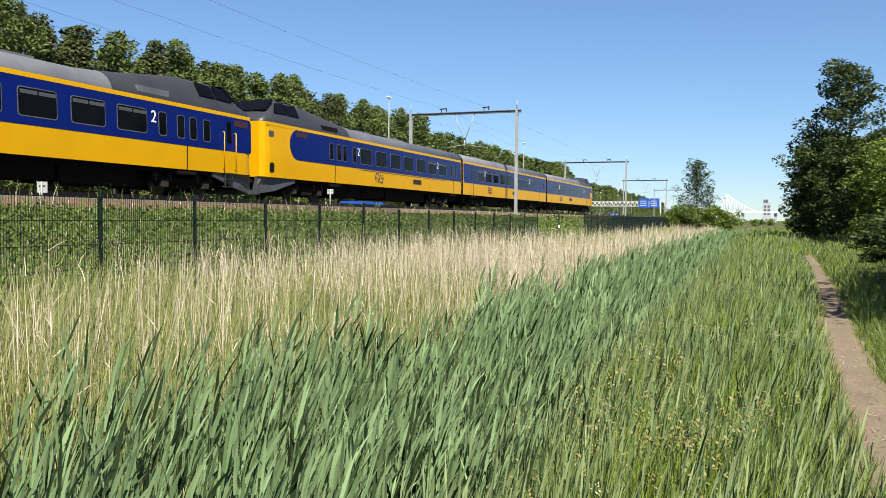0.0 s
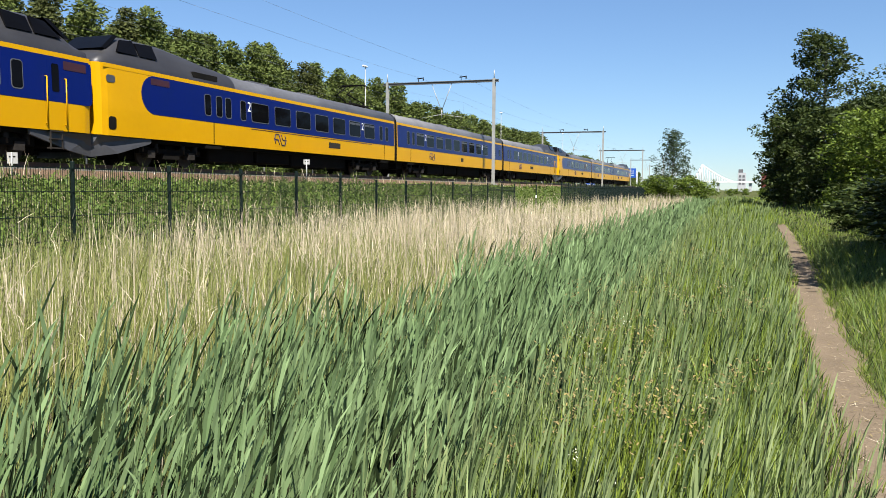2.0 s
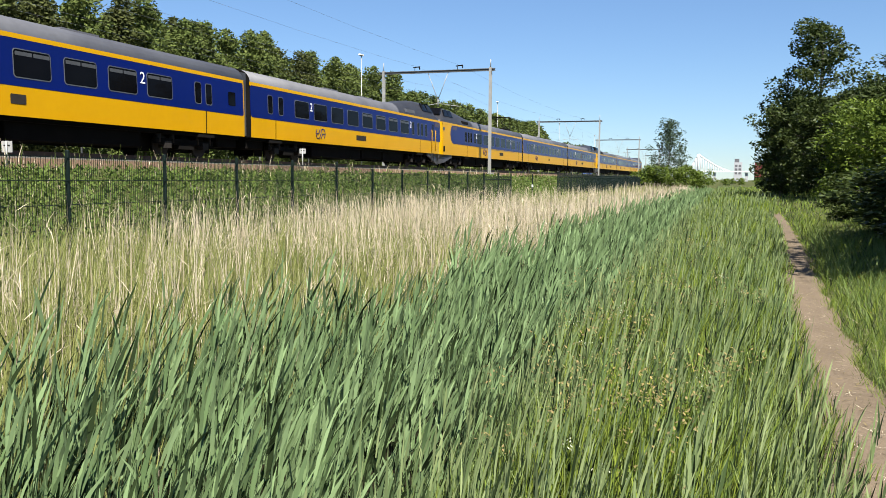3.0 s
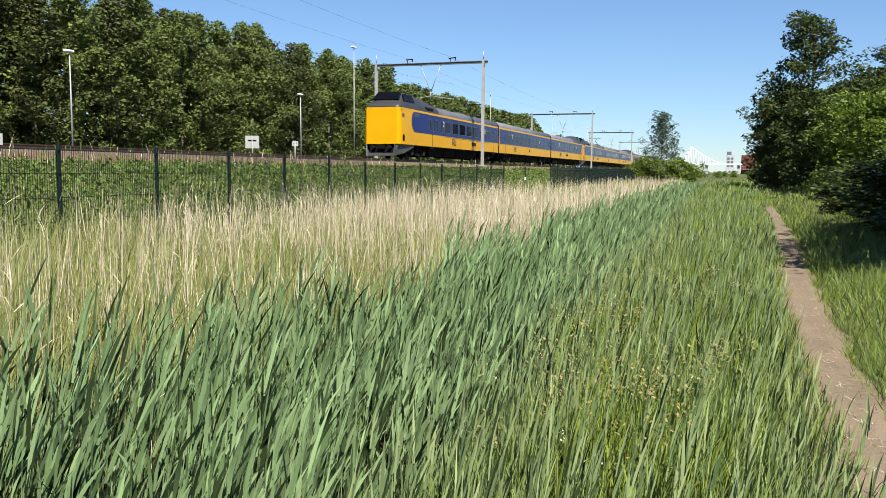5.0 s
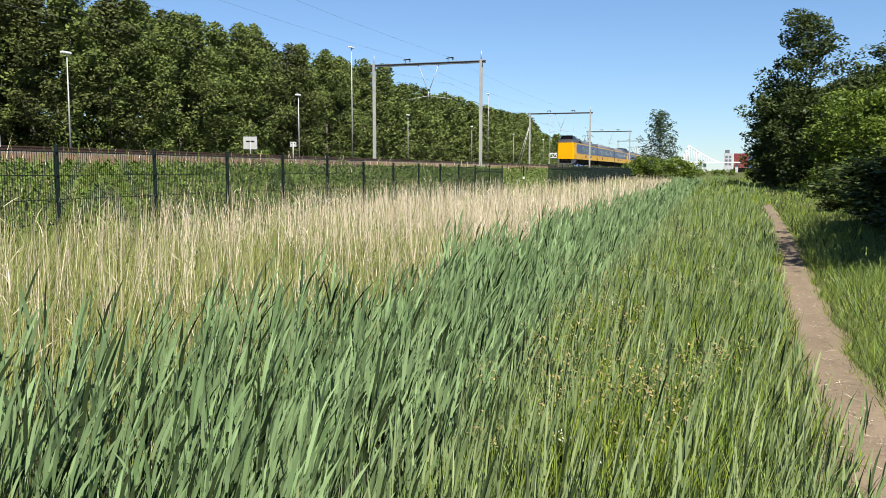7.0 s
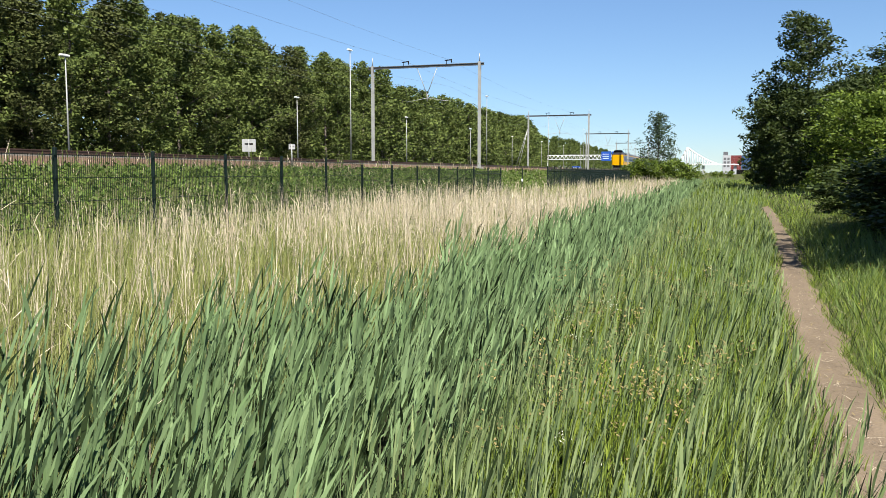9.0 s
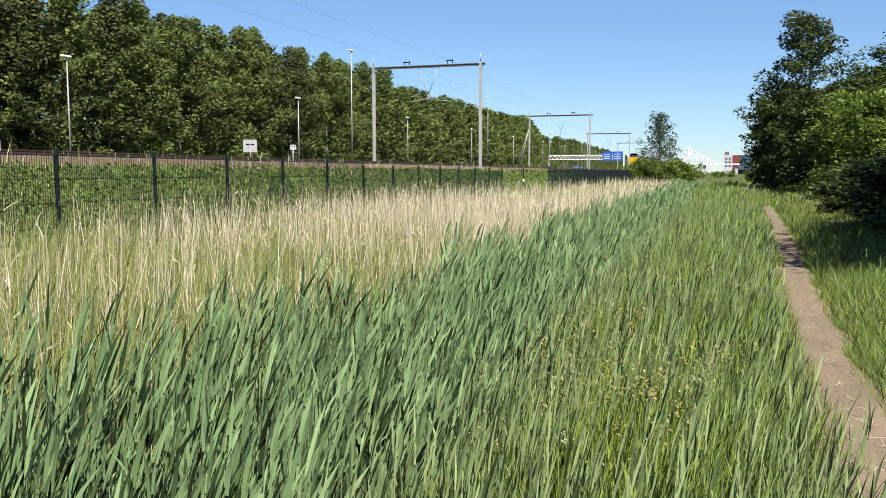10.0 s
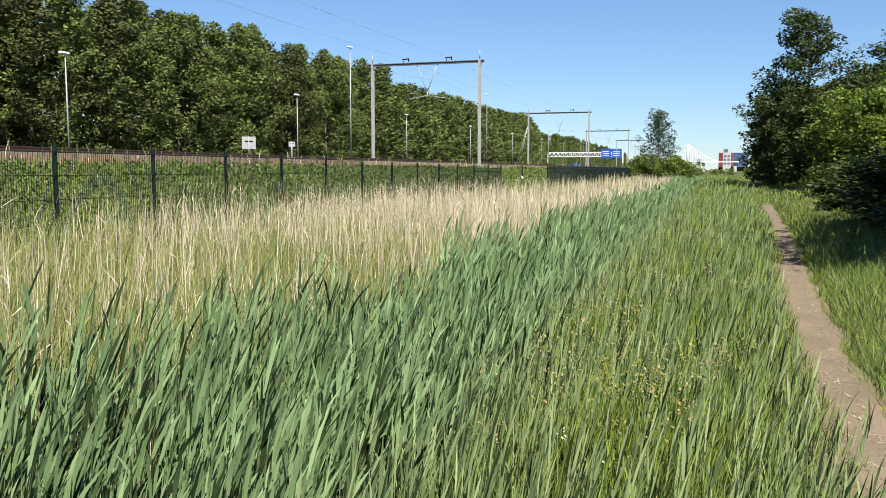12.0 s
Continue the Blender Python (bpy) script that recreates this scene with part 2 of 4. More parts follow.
def make_track(centre):
    t = thing("railway_track", pose(centre, 0, 0), "rusty steel rails on concrete sleepers in brown ballast", "track", "railway tracks", "structure")
    for side in (-0.75, 0.75):
        bm = bmesh.new()
        box(bm, side - 0.07, -150, RAIL - 0.17, side + 0.07, 1800, RAIL - 0.15)
        box(bm, side - 0.015, -150, RAIL - 0.15, side + 0.015, 1800, RAIL - 0.04)
        box(bm, side - 0.036, -150, RAIL - 0.04, side + 0.036, 1800, RAIL)
        part("rail", bm, M_RAIL, t)
    bm = bmesh.new()
    box(bm, -1.25, -0.13, RAIL - 0.34, 1.25, 0.13, RAIL - 0.19)
    me = mesh_of("sleeper", bm, M_SLEEPER)
    for k in range(130):
        part("sleeper", me, None, t).location = (0, k * 0.6, 0)


make_track(TRACK_A)
make_track(TRACK_B)

# ---- train: three coupled three-car units ----
CAR = 27.3
WIN_Z0, WIN_Z1 = 2.26, 3.10


def side_x(z):
    return np.interp(z, [1.04, 1.35, 2.0, 3.58, 3.8], [1.388, 1.392, 1.40, 1.36, 1.29])


def plate(points, side, proud, thick=0.012):
    """A thin solid sheet on the car's side from a (y, z) outline."""
    bm = bmesh.new()
    outer = [bm.verts.new((side * (side_x(z) + proud), y, z)) for y, z in points]
    inner = [bm.verts.new((side * (side_x(z) + proud - thick), y, z)) for y, z in points]
    n = len(points)
    bm.faces.new(outer)
    for k in range(n):
        bm.faces.new((outer[k], inner[k], inner[(k + 1) % n], outer[(k + 1) % n]))
    bmesh.ops.recalc_face_normals(bm, faces=bm.faces)
    return bm


def strip(y0, y1, z0, z1, side, proud, thick=0.012):
    """An upright sheet that follows the curved side."""
    bm = bmesh.new()
    zs = [z0] + [z for z in (1.35, 2.0, 2.7) if z0 < z < z1] + [z1]
    rows = [[bm.verts.new((side * (side_x(z) + d), y, z)) for y, d in ((y0, proud), (y1, proud), (y1, proud - thick), (y0, proud - thick))] for z in zs]
    for a, b in zip(rows, rows[1:]):
        for k in range(4):
            bm.faces.new((a[k], a[(k + 1) % 4], b[(k + 1) % 4], b[k]))
    bm.faces.new(rows[0][::-1])
    bm.faces.new(rows[-1])
    bmesh.ops.recalc_face_normals(bm, faces=bm.faces)
    return bm


def round_rect(y0, y1, z0, z1, r, n=4):
    pts = []
    for cy, cz, a in ((y1 - r, z0 + r, -90), (y1 - r, z1 - r, 0), (y0 + r, z1 - r, 90), (y0 + r, z0 + r, 180)):
        pts += [(cy + r * math.cos(radians(a + 90 * k / n)), cz + r * math.sin(radians(a + 90 * k / n))) for k in range(n + 1)]
    return pts


def shell(cab):
    """Car body as lofted sections along y from 0 to CAR. cab: the nose lies at y = 0."""
    low = [(1.04, 1.388), (1.35, 1.392), (2.0, 1.40), (3.40, 1.365), (3.58, 1.36), (3.80, 1.29)]
    stations = [(0.12, 1, 4.22), (CAR - 0.28, 1, 4.22)]
    if cab:
        stations = [(0.14, 0.80, 3.66), (0.20, 0.89, 3.72), (0.33, 0.955, 3.82), (0.58, 0.993, 3.97), (0.75, 1, 4.06), (1.05, 1, 4.34), (1.65, 1, 4.70), (2.3, 1, 4.80),
                    (4.4, 1, 4.78), (5.6, 1, 4.66), (7.2, 1, 4.45), (8.6, 1, 4.30), (9.6, 1, 4.22), (CAR - 0.28, 1, 4.22)]
    bm = bmesh.new()
    rings = []
    for y, w, top in stations:
        ring = [(x * w, z) for z, x in low]
        z0 = min(3.80, top - 0.05)
        ring[-1] = (1.29 * w, z0)
        hood = max(0.0, min(1.0, (top - 4.22) / 0.5))
        for f, h in ((0.88, 0.45), (0.70, 0.80), (0.48, 0.96), (0.2, 1.0)):
            ring.append((1.29 * w * (f - 0.06 * hood), z0 + (top - z0) * h))
        full = [(x, z) for x, z in ring] + [(-x, z) for x, z in ring[::-1]]
        rings.append([bm.verts.new((x, y, z)) for x, z in full])
    n = len(rings[0])
    for a, b in zip(rings, rings[1:]):
        for k in range(n - 1):
            zmid = (a[k].co.z + a[k + 1].co.z + b[k].co.z + b[k + 1].co.z) / 4
            f = bm.faces.new((a[k], a[k + 1], b[k + 1], b[k]))
            f.smooth = zmid > 3.5
            ymid = (a[k].co.y + b[k].co.y) / 2
            f.material_index = 0 if zmid < 3.56 else (2 if cab and ymid < 9 else 1)
        f = bm.faces.new((a[0], b[0], b[-1], a[-1]))
        f.material_index = 3
    # nose face in bands, so that its lower part is yellow and its cap grey
    first, last = rings[0], rings[-1]
    for k in range(n // 2 - 1):
        f = bm.faces.new((first[k + 1], first[k], first[n - 1 - k], first[n - 2 - k]))
        f.material_index = (0 if first[k + 1].co.z < 3.59 else 2) if cab else 3
        f = bm.faces.new((last[k], last[k + 1], last[n - 2 - k], last[n - 1 - k]))
        f.material_index = 3
    bmesh.ops.recalc_face_normals(bm, faces=bm.faces)
    return mesh_of("car_body", bm, M_YELLOW, M_ROOF, M_HOOD, M_UNDER)


def bogie_mesh():
    bm = bmesh.new()
    for s in (-1.0, 1.0):
        box(bm, s - 0.09, -1.9, 0.50, s + 0.09, 1.9, 0.72, 0)
        box(bm, s - 0.12, -0.5, 0.32, s + 0.12, 0.5, 0.55, 0)
        for y in (-1.25, 1.25):
            box(bm, s - 0.16, y - 0.2, 0.34, s + 0.16, y + 0.2, 0.62, 1)
            tube(bm, (s, y - 0.42, 0.55), (s, y - 0.42, 0.95), 0.11, n=8, mat=1)
            tube(bm, (s, y + 0.42, 0.55), (s, y + 0.42, 0.95), 0.11, n=8, mat=1)
    for y in (-1.25, 1.25):
        tube(bm, (-0.7, y, 0.46), (0.7, y, 0.46), 0.08, n=8)
        for s in (-0.75, 0.75):
            tube(bm, (s - 0.06, y, 0.46), (s + 0.06, y, 0.46), 0.46, n=18, mat=1)
    box(bm, -1.0, -0.25, 0.55, 1.0, 0.25, 0.85)
    # Added central block: closes the view through, as the black shade under the car.
    box(bm, -0.55, -2.4, 0.24, 0.55, 2.4, 0.92)
    return mesh_of("bogie", bm, M_UNDER, M_STEEL)


def under_box(y0, y1, z0):
    bm = bmesh.new()
    box(bm, -1.02, y0, z0, 1.02, y1, 1.03)
    bmesh.ops.bevel(bm, geom=bm.edges[:], offset=0.04, segments=1, affect="EDGES")
    return bm


def numeral_two(y, side):
    c = bpy.data.curves.new("numeral", "FONT")
    c.body, c.size, c.extrude = "2", 0.62, 0.004
    c.align_x = "CENTER"
    tmp = bpy.data.objects.new("numeral", c)
    me = bpy.data.meshes.new_from_object(tmp)
    bpy.data.objects.remove(tmp)
    me.materials.append(M_WHITE)
    z = 2.68
    me.transform(Matrix.Translation((side * (side_x(z) + 0.02), y, z)) @ Matrix.Rotation(radians(90 * side), 4, "Z") @ Matrix.Rotation(radians(90), 4, "X"))
    return me


def emblem(y, side):
    """Two interlocked bent arrows, as a plain shape of bars."""
    bm = bmesh.new()
    z, w = 1.56, 0.045
    curve = [(-0.55, 0), (-0.43, 0.25), (-0.14, 0.25), (0.12, -0.25), (0.43, -0.25), (0.55, 0)]
    extra = [((-0.55, 0), (-0.43, -0.22)), ((-0.47, 0), (-0.22, 0)), ((-0.22, 0), (-0.08, -0.25)), ((0.55, 0), (0.43, 0.22)), ((0.47, 0), (0.22, 0)), ((0.22, 0), (0.08, 0.25))]
    for a, b in list(zip(curve, curve[1:])) + extra:
        p = Vector((side * (side_x(z) + 0.004), y + a[0], z + a[1]))
        q = Vector((side * (side_x(z) + 0.004), y + b[0], z + b[1]))
        tube(bm, p, q, w * 0.55, n=5)
    return bm


def pantograph_mesh():
    bm = bmesh.new()
    box(bm, -0.8, -1.2, 4.22, 0.8, 1.2, 4.32)
    for s in (-0.55, 0.55):
        for y in (-1.0, 1.0):
            tube(bm, (s, y, 4.2), (s, y, 4.45), 0.06)
        tube(bm, (s, 1.0, 4.45), (s * 0.6, -0.9, 4.85), 0.035)
        tube(bm, (s * 0.6, -0.9, 4.85), (s * 0.7, 0.55, 5.53), 0.03)
    for y in (0.4, 0.75):
        tube(bm, (-0.8, y, 5.55), (0.8, y, 5.55), 0.03)
        for s in (-1, 1):
            tube(bm, (s * 0.8, y, 5.55), (s * 1.0, y, 5.40), 0.025)
    tube(bm, (-0.5, 0.55, 5.53), (0.5, 0.55, 5.53), 0.03)
    return mesh_of("pantograph", bm, M_UNDER)


def window_mesh(width):
    """Pane with a pale rubber frame; stands for the side at +x, centred on y."""
    bm = plate(round_rect(-width / 2 - 0.03, width / 2 + 0.03, WIN_Z0 - 0.035, WIN_Z1 + 0.03, 0.12), 1, 0.016)
    me = mesh_of("window", bm, M_FRAME)
    bm = plate(round_rect(-width / 2, width / 2, WIN_Z0, WIN_Z1, 0.10), 1, 0.020)
    pane = mesh_of("pane", bm, M_GLASS)
    bm = plate(round_rect(-width / 4 + 0.05, width / 4 - 0.02, WIN_Z1 - 0.18, WIN_Z1 - 0.06, 0.02), 1, 0.024)
    blind = mesh_of("hopper", bm, M_BLIND)
    return me, pane, blind


def make_unit():
    unit = thing("train_unit", pose(0, 0, 0), "yellow and blue electric intercity train unit of three cars", "train", "coupled train units")
    wide, narrow = window_mesh(1.46), window_mesh(0.40)
    bogie, panto = bogie_mesh(), pantograph_mesh()
    cab, middle = shell(True), shell(False)
    layout = [
        # wide windows, narrow windows, door joints, numerals, band ends
        ([10.6 + 2.07 * k for k in range(7)], [6.5, 7.32, 8.0, 9.17, 24.8, 25.7], [6.9, 25.3], [9.65, 22.0], 2.35, CAR - 0.35),
        ([4.55 + 2.07 * k for k in range(9)], [2.2, 3.15, 23.55, 24.3], [2.65, 24.1], [5.6, 20.1], 0.25, CAR - 0.35),
        ([5.15 + 2.07 * k for k in range(8)], [2.0, 3.0, 21.25, 22.3, 23.05, 23.9], [2.5, 22.67], [6.15, 20.75], 0.25, CAR - 0.25),
    ]
    for c, (wides, narrows, joints, numerals, b0, b1) in enumerate(layout):
        me = middle if c == 1 else cab
        body = part("car", me, None, unit, "yellow car body with blue window band and grey roof")
        turn = pose(0, c * CAR, 0) if c < 2 else pose(0, 3 * CAR, 0, 0, 0, 180)
        body.matrix_basis = turn
        flip = c == 2
        for side in (1, -1):
            ss = -side if flip else side

            def yy(y, flip=flip):
                return CAR - y if flip else y
            if c == 0:
                cut = [(b0 + 0.75 - 0.75 * math.sin(radians(a)), 2.70 - 0.73 * math.cos(radians(a))) for a in range(0, 181, 12)]
                outline = cut + [(b1, 3.43), (b1, 1.97)]
            else:
                outline = round_rect(min(yy(b0), yy(b1)), max(yy(b0), yy(b1)), 1.97, 3.43, 0.10 if c == 1 else 0.16)
            part("blue_band", plate(outline, ss, 0.006), M_BLUE, body)
            a0, a1 = sorted((yy(0.4 if c == 0 else 0.2), yy(CAR - 0.3)))
            part("roof_stripe", plate([(a0, 3.43), (a1, 3.43), (a1, 3.58), (a0, 3.58)], ss, 0.008), M_YELLOW, body)
            for w, ys in ((wide, wides), (narrow, narrows)):
                for y in ys:
                    frm = part("window", w[0], None, body)
                    frm.matrix_basis = pose(0, yy(y), 0) if ss > 0 else pose(0, yy(y), 0, 0, 0, 180)
                    pn = part("pane", w[1], None, frm)
                    if w is wide and ((c == 2 and y > 12) or (c == 1 and (y < 9 or y > 14)) or (c == 0 and y > 20)):
                        for o in (-0.36, 0.36):
                            part("hopper", w[2], None, frm).location = (0, o, 0)
            for y in joints:
                part("door_joint", strip(yy(y) - 0.025, yy(y) + 0.025, 1.05, 1.965, ss, 0.009), M_UNDER, body)
                part("door_step", (lambda bm, y=yy(y), s=ss: (box(bm, s * 1.0, y - 0.55, 0.86, s * 1.40, y + 0.55, 0.98), bm)[1])(bmesh.new()), M_UNDER, body)
            for y in numerals:
                part("numeral", numeral_two(yy(y), ss), None, body)
        if c != 1:
            # driver's door with rails, destination panel, vents, cab windows
            for side in (1, -1):
                part("destination_panel", plate(round_rect(2.9, 4.0, 3.10, 3.34, 0.03) if c == 0 else round_rect(0.5, 1.5, 3.06, 3.34, 0.03), side, 0.016), M_DARKRED, body)
                if c == 2:
                    part("driver_door", strip(1.55, 2.20, 1.97, 3.36, side, 0.010), M_BLUE, body)
                    part("driver_door_pane", plate(round_rect(1.72, 2.02, 2.3, 3.2, 0.06), side, 0.020), M_GLASS, body)
                    part("driver_door_foot", strip(1.56, 2.19, 1.06, 1.965, side, 0.014), M_YELLOW, body)
                    for y in (1.48, 2.30):
                        bm = bmesh.new()
                        tube(bm, (side * 1.47, y, 1.25), (side * 1.47, y, 2.75), 0.022, n=6)
                        for z in (1.25, 2.75):
                            tube(bm, (side * 1.36, y, z), (side * 1.47, y, z), 0.02, n=6)
                        part("grab_rail", bm, M_YELLOW, body)
                    bm = bmesh.new()
                    for z in (0.45, 0.75, 1.0):
                        box(bm, side * 1.2, 1.62, z, side * 1.42, 2.12, z + 0.04)
                    box(bm, side * 1.36, 1.60, 0.42, side * 1.40, 1.64, 1.08)
                    box(bm, side * 1.36, 2.10, 0.42, side * 1.40, 2.14, 1.08)
                    part("ladder", bm, M_STEEL, body)
                for y, z in ((0.55 if c == 0 else 0.30, 3.05), (0.55 if c == 0 else 0.30, 1.50)):
                    if c == 0:
                        part("lamp_recess", plate(round_rect(y - 0.02, y + 0.42, z - 0.13, z + 0.13, 0.10) if z > 2 else round_rect(y + 0.03, y + 0.42, z - 0.24, z + 0.22, 0.12), side, 0.012), M_FAIRING if z > 2 else M_UNDER, body)
                # hood side windows
                for y0, y1 in ((1.35, 2.45), (2.55, 3.55)):
                    bm = bmesh.new()
                    q = [(1.155, y0, 4.10), (1.155, y1, 4.10), (0.90, y1 - 0.02, 4.66), (0.90, y0 + (0.45 if y0 < 2 else 0.02), 4.60)]
                    v = [bm.verts.new((side * (x + 0.03), y, z)) for x, y, z in q] + [bm.verts.new((side * (x - 0.05), y, z)) for x, y, z in q]
                    bm.faces.new(v[:4])
                    for k in range(4):
                        bm.faces.new((v[k], v[k + 4], v[(k + 1) % 4 + 4], v[(k + 1) % 4]))
                    bmesh.ops.recalc_face_normals(bm, faces=bm.faces)
                    part("cab_side_window", bm, M_GLASS, body)
                bm = bmesh.new()
                box(bm, side * 1.18, 5.6, 3.72, side * 1.325, 7.3, 3.95)
                part("roof_vent", bm, M_UNDER if c == 0 else M_ROOF, body)
            bm = bmesh.new()
            q = [(-0.98, 0.76, 4.17), (0.98, 0.76, 4.17), (0.84, 1.52, 4.74), (-0.84, 1.52, 4.74)]
            v = [bm.verts.new(p) for p in q] + [bm.verts.new((x, y + 0.25, z)) for x, y, z in q]
            bm.faces.new(v[:4])
            for k in range(4):
                bm.faces.new((v[k], v[k + 4], v[(k + 1) % 4 + 4], v[(k + 1) % 4]))
            bmesh.ops.recalc_face_normals(bm, faces=bm.faces)
            part("windscreen", bm, M_GLASS, body)
            # plough fairing below the nose with the coupling
            bm = bmesh.new()
            for s in (-1, 1):
                a = [bm.verts.new(p) for p in ((s * 1.02, -0.22, 0.22), (s * 1.26, 1.2, 0.42), (s * 1.34, 2.9, 0.86), (s * 1.34, 2.9, 1.05), (s * 1.34, 0.2, 1.05), (s * 1.10, -0.08, 1.05))]
                b = [bm.verts.new((v.co.x - s * 0.08, v.co.y + 0.03, v.co.z)) for v in a]
                bm.faces.new(a)
                bm.faces.new(b[::-1])
                for k in range(6):
                    bm.faces.new((a[k], b[k], b[(k + 1) % 6], a[(k + 1) % 6]))
            box(bm, -1.06, -0.16, 0.22, 1.06, 0.3, 0.42)
            bmesh.ops.recalc_face_normals(bm, faces=bm.faces)
            part("plough_fairing", bm, M_FAIRING, body)
            bm = bmesh.new()
            box(bm, -0.95, 0.30, 0.45, 0.95, 0.9, 1.05)
            box(bm, -0.22, -0.30, 0.72, 0.22, 0.35, 1.0)
            tube(bm, (-0.6, -0.2, 0.8), (-0.6, 0.4, 0.8), 0.14)
            tube(bm, (0.6, -0.2, 0.8), (0.6, 0.4, 0.8), 0.14)
            part("coupling", bm, M_UNDER, body)
        for y in (4.4, CAR - 4.2):
            b = part("bogie", bogie, None, body)
            b.location = (0, y, 0)
        # Black boxes stand for underfloor equipment and for the shade around it.
        for y0, y1, z0 in ((7.0, 10.6, 0.30), (10.8, 13.9, 0.36), (14.1, 20.4, 0.30), (25.4, 26.9, 0.50), (0.9, 1.9, 0.50)):
            part("equipment_shade_box", under_box(y0, y1, z0), M_UNDER, body)
        bm = bmesh.new()
        box(bm, -1.15, 1.6 if c != 1 else 0.3, 0.90, 1.15, CAR - 0.4, 1.045)
        part("underframe", bm, M_UNDER, body)
        if c == 1:
            for side in (1, -1):
                part("end_window", plate(round_rect(25.75, 26.3, 2.35, 2.95, 0.06), side, 0.018), M_GLASS, body)
        if c == 0:
            for side in (1, -1):
                part("class_line", plate(round_rect(9.8, 23.4, 1.885, 1.92, 0.008), side, 0.006), M_DARKRED, body)
        if c < 2:
            bm = bmesh.new()
            box(bm, -1.22, CAR - 0.30, 1.1, 1.22, CAR + 0.14, 3.95)
            part("gangway", bm, M_FAIRING, body)
        part("emblem", emblem((12.4, 7.0, CAR - 7.2)[c], -1 if flip else 1), M_BLUE, body)
        part("side_grille", plate(round_rect(*((17.6, 19.0), (14.0, 14.6), (CAR - 13.2, CAR - 11.8))[c], 1.42, 1.72, 0.03), -1 if flip else 1, 0.012), M_STEEL, body)
        if c == 0:
            pg = part("pantograph", panto, None, body)
            pg.location = (0, 23.0, 0)
        for y in (6.0, 12.0, 18.0) if c == 1 else (12.0, 17.0):
            bm = bmesh.new()
            box(bm, -0.5, y - 0.9, 4.18, 0.5, y + 0.9, 4.30)
            part("roof_unit", bm, M_ROOF, body)
    return unit


unit_tail = make_unit()
unit_mid = copy_thing(unit_tail, pose(0, 0, 0))
unit_lead = copy_thing(unit_tail, pose(0, 0, 0))
for o in unit_lead.children_recursive:
    if o.name.startswith("pantograph"):
        o.location = (0, 58.7, 0)
TRAIN = ((unit_lead, 31.9), (unit_mid, 31.9 - 82.55), (unit_tail, 31.9 - 164.4))
SPEED, GAIN = 36.8, 0.13

# ---- catenary portals ----
MAST_R, MAST_L, PORTAL_Y, PORTAL_STEP = -19.4, -29.4, 69.3, 66.0


def make_portal():
    p = thing("catenary_portal", pose(0, 0, 0), "grey galvanised steel portal frame over both railway tracks", "portal", "catenary portals")
    for x in (MAST_R, MAST_L):
        bm = bmesh.new()
        for s in (-0.11, 0.11):
            box(bm, x - 0.115, s - 0.012, 1.9, x + 0.115, s + 0.012, 11.3)
        box(bm, x - 0.012, -0.098, 1.9, x + 0.012, 0.098, 11.3)
        box(bm, x - 0.3, -0.3, 1.75, x + 0.3, 0.3, 2.2)
        tube(bm, (x, 0, 11.3), (x, 0, 12.0), 0.04)
        part("mast", bm, M_GALV, p)
    bm = bmesh.new()
    box(bm, MAST_L - 0.4, -0.1, 10.98, MAST_R + 0.4, 0.1, 11.03)
    box(bm, MAST_L - 0.4, -0.1, 11.15, MAST_R + 0.4, 0.1, 11.20)
    box(bm, MAST_L - 0.4, -0.012, 11.03, MAST_R + 0.4, 0.012, 11.15)
    part("cross_beam", bm, M_STEELGREY, p)
    for x in (TRACK_A, TRACK_B):
        bm = bmesh.new()
        tube(bm, (x - 0.2, 0, 11.18), (x - 0.2, 0, 11.50), 0.03, n=6)
        tube(bm, (x - 0.35, 0, 11.50), (x + 0.3, 0, 11.56), 0.05, n=6)
        tube(bm, (x + 0.25, 0, 11.30), (x + 0.25, 0, 11.56), 0.05, n=6)
        part("insulator", bm, M_UNDER, p)
    xc = (TRACK_A + TRACK_B) / 2
    bm = bmesh.new()
    tube(bm, (xc - 0.95, 0, 11.0), (xc, 0, 8.6), 0.03, n=6)
    tube(bm, (xc + 0.95, 0, 11.0), (xc, 0, 8.6), 0.03, n=6)
    tube(bm, (xc, 0, 8.7), (xc, 0, 8.0), 0.05, n=6)
    for x in (TRACK_A, TRACK_B):
        tube(bm, (xc, 0, 8.3), (x, 0, 8.0), 0.025, n=6)
    part("hanger", bm, M_GALV, p)
    return p


portal = make_portal()
portal.matrix_basis = pose(0, PORTAL_Y, 0)
for k in (-1, 1, 2, 3, 4, 5, 6):
    other = copy_thing(portal, pose(0, PORTAL_Y + k * PORTAL_STEP, 0))
    if k == 1:
        for out in (1.7, 2.3):
            rod = bmesh.new()
            tube(rod, (MAST_L, 0, 9.4), (MAST_L - out, -0.6, 1.6), 0.04, n=6)
            part("guy_rod", rod, M_GALV, other)


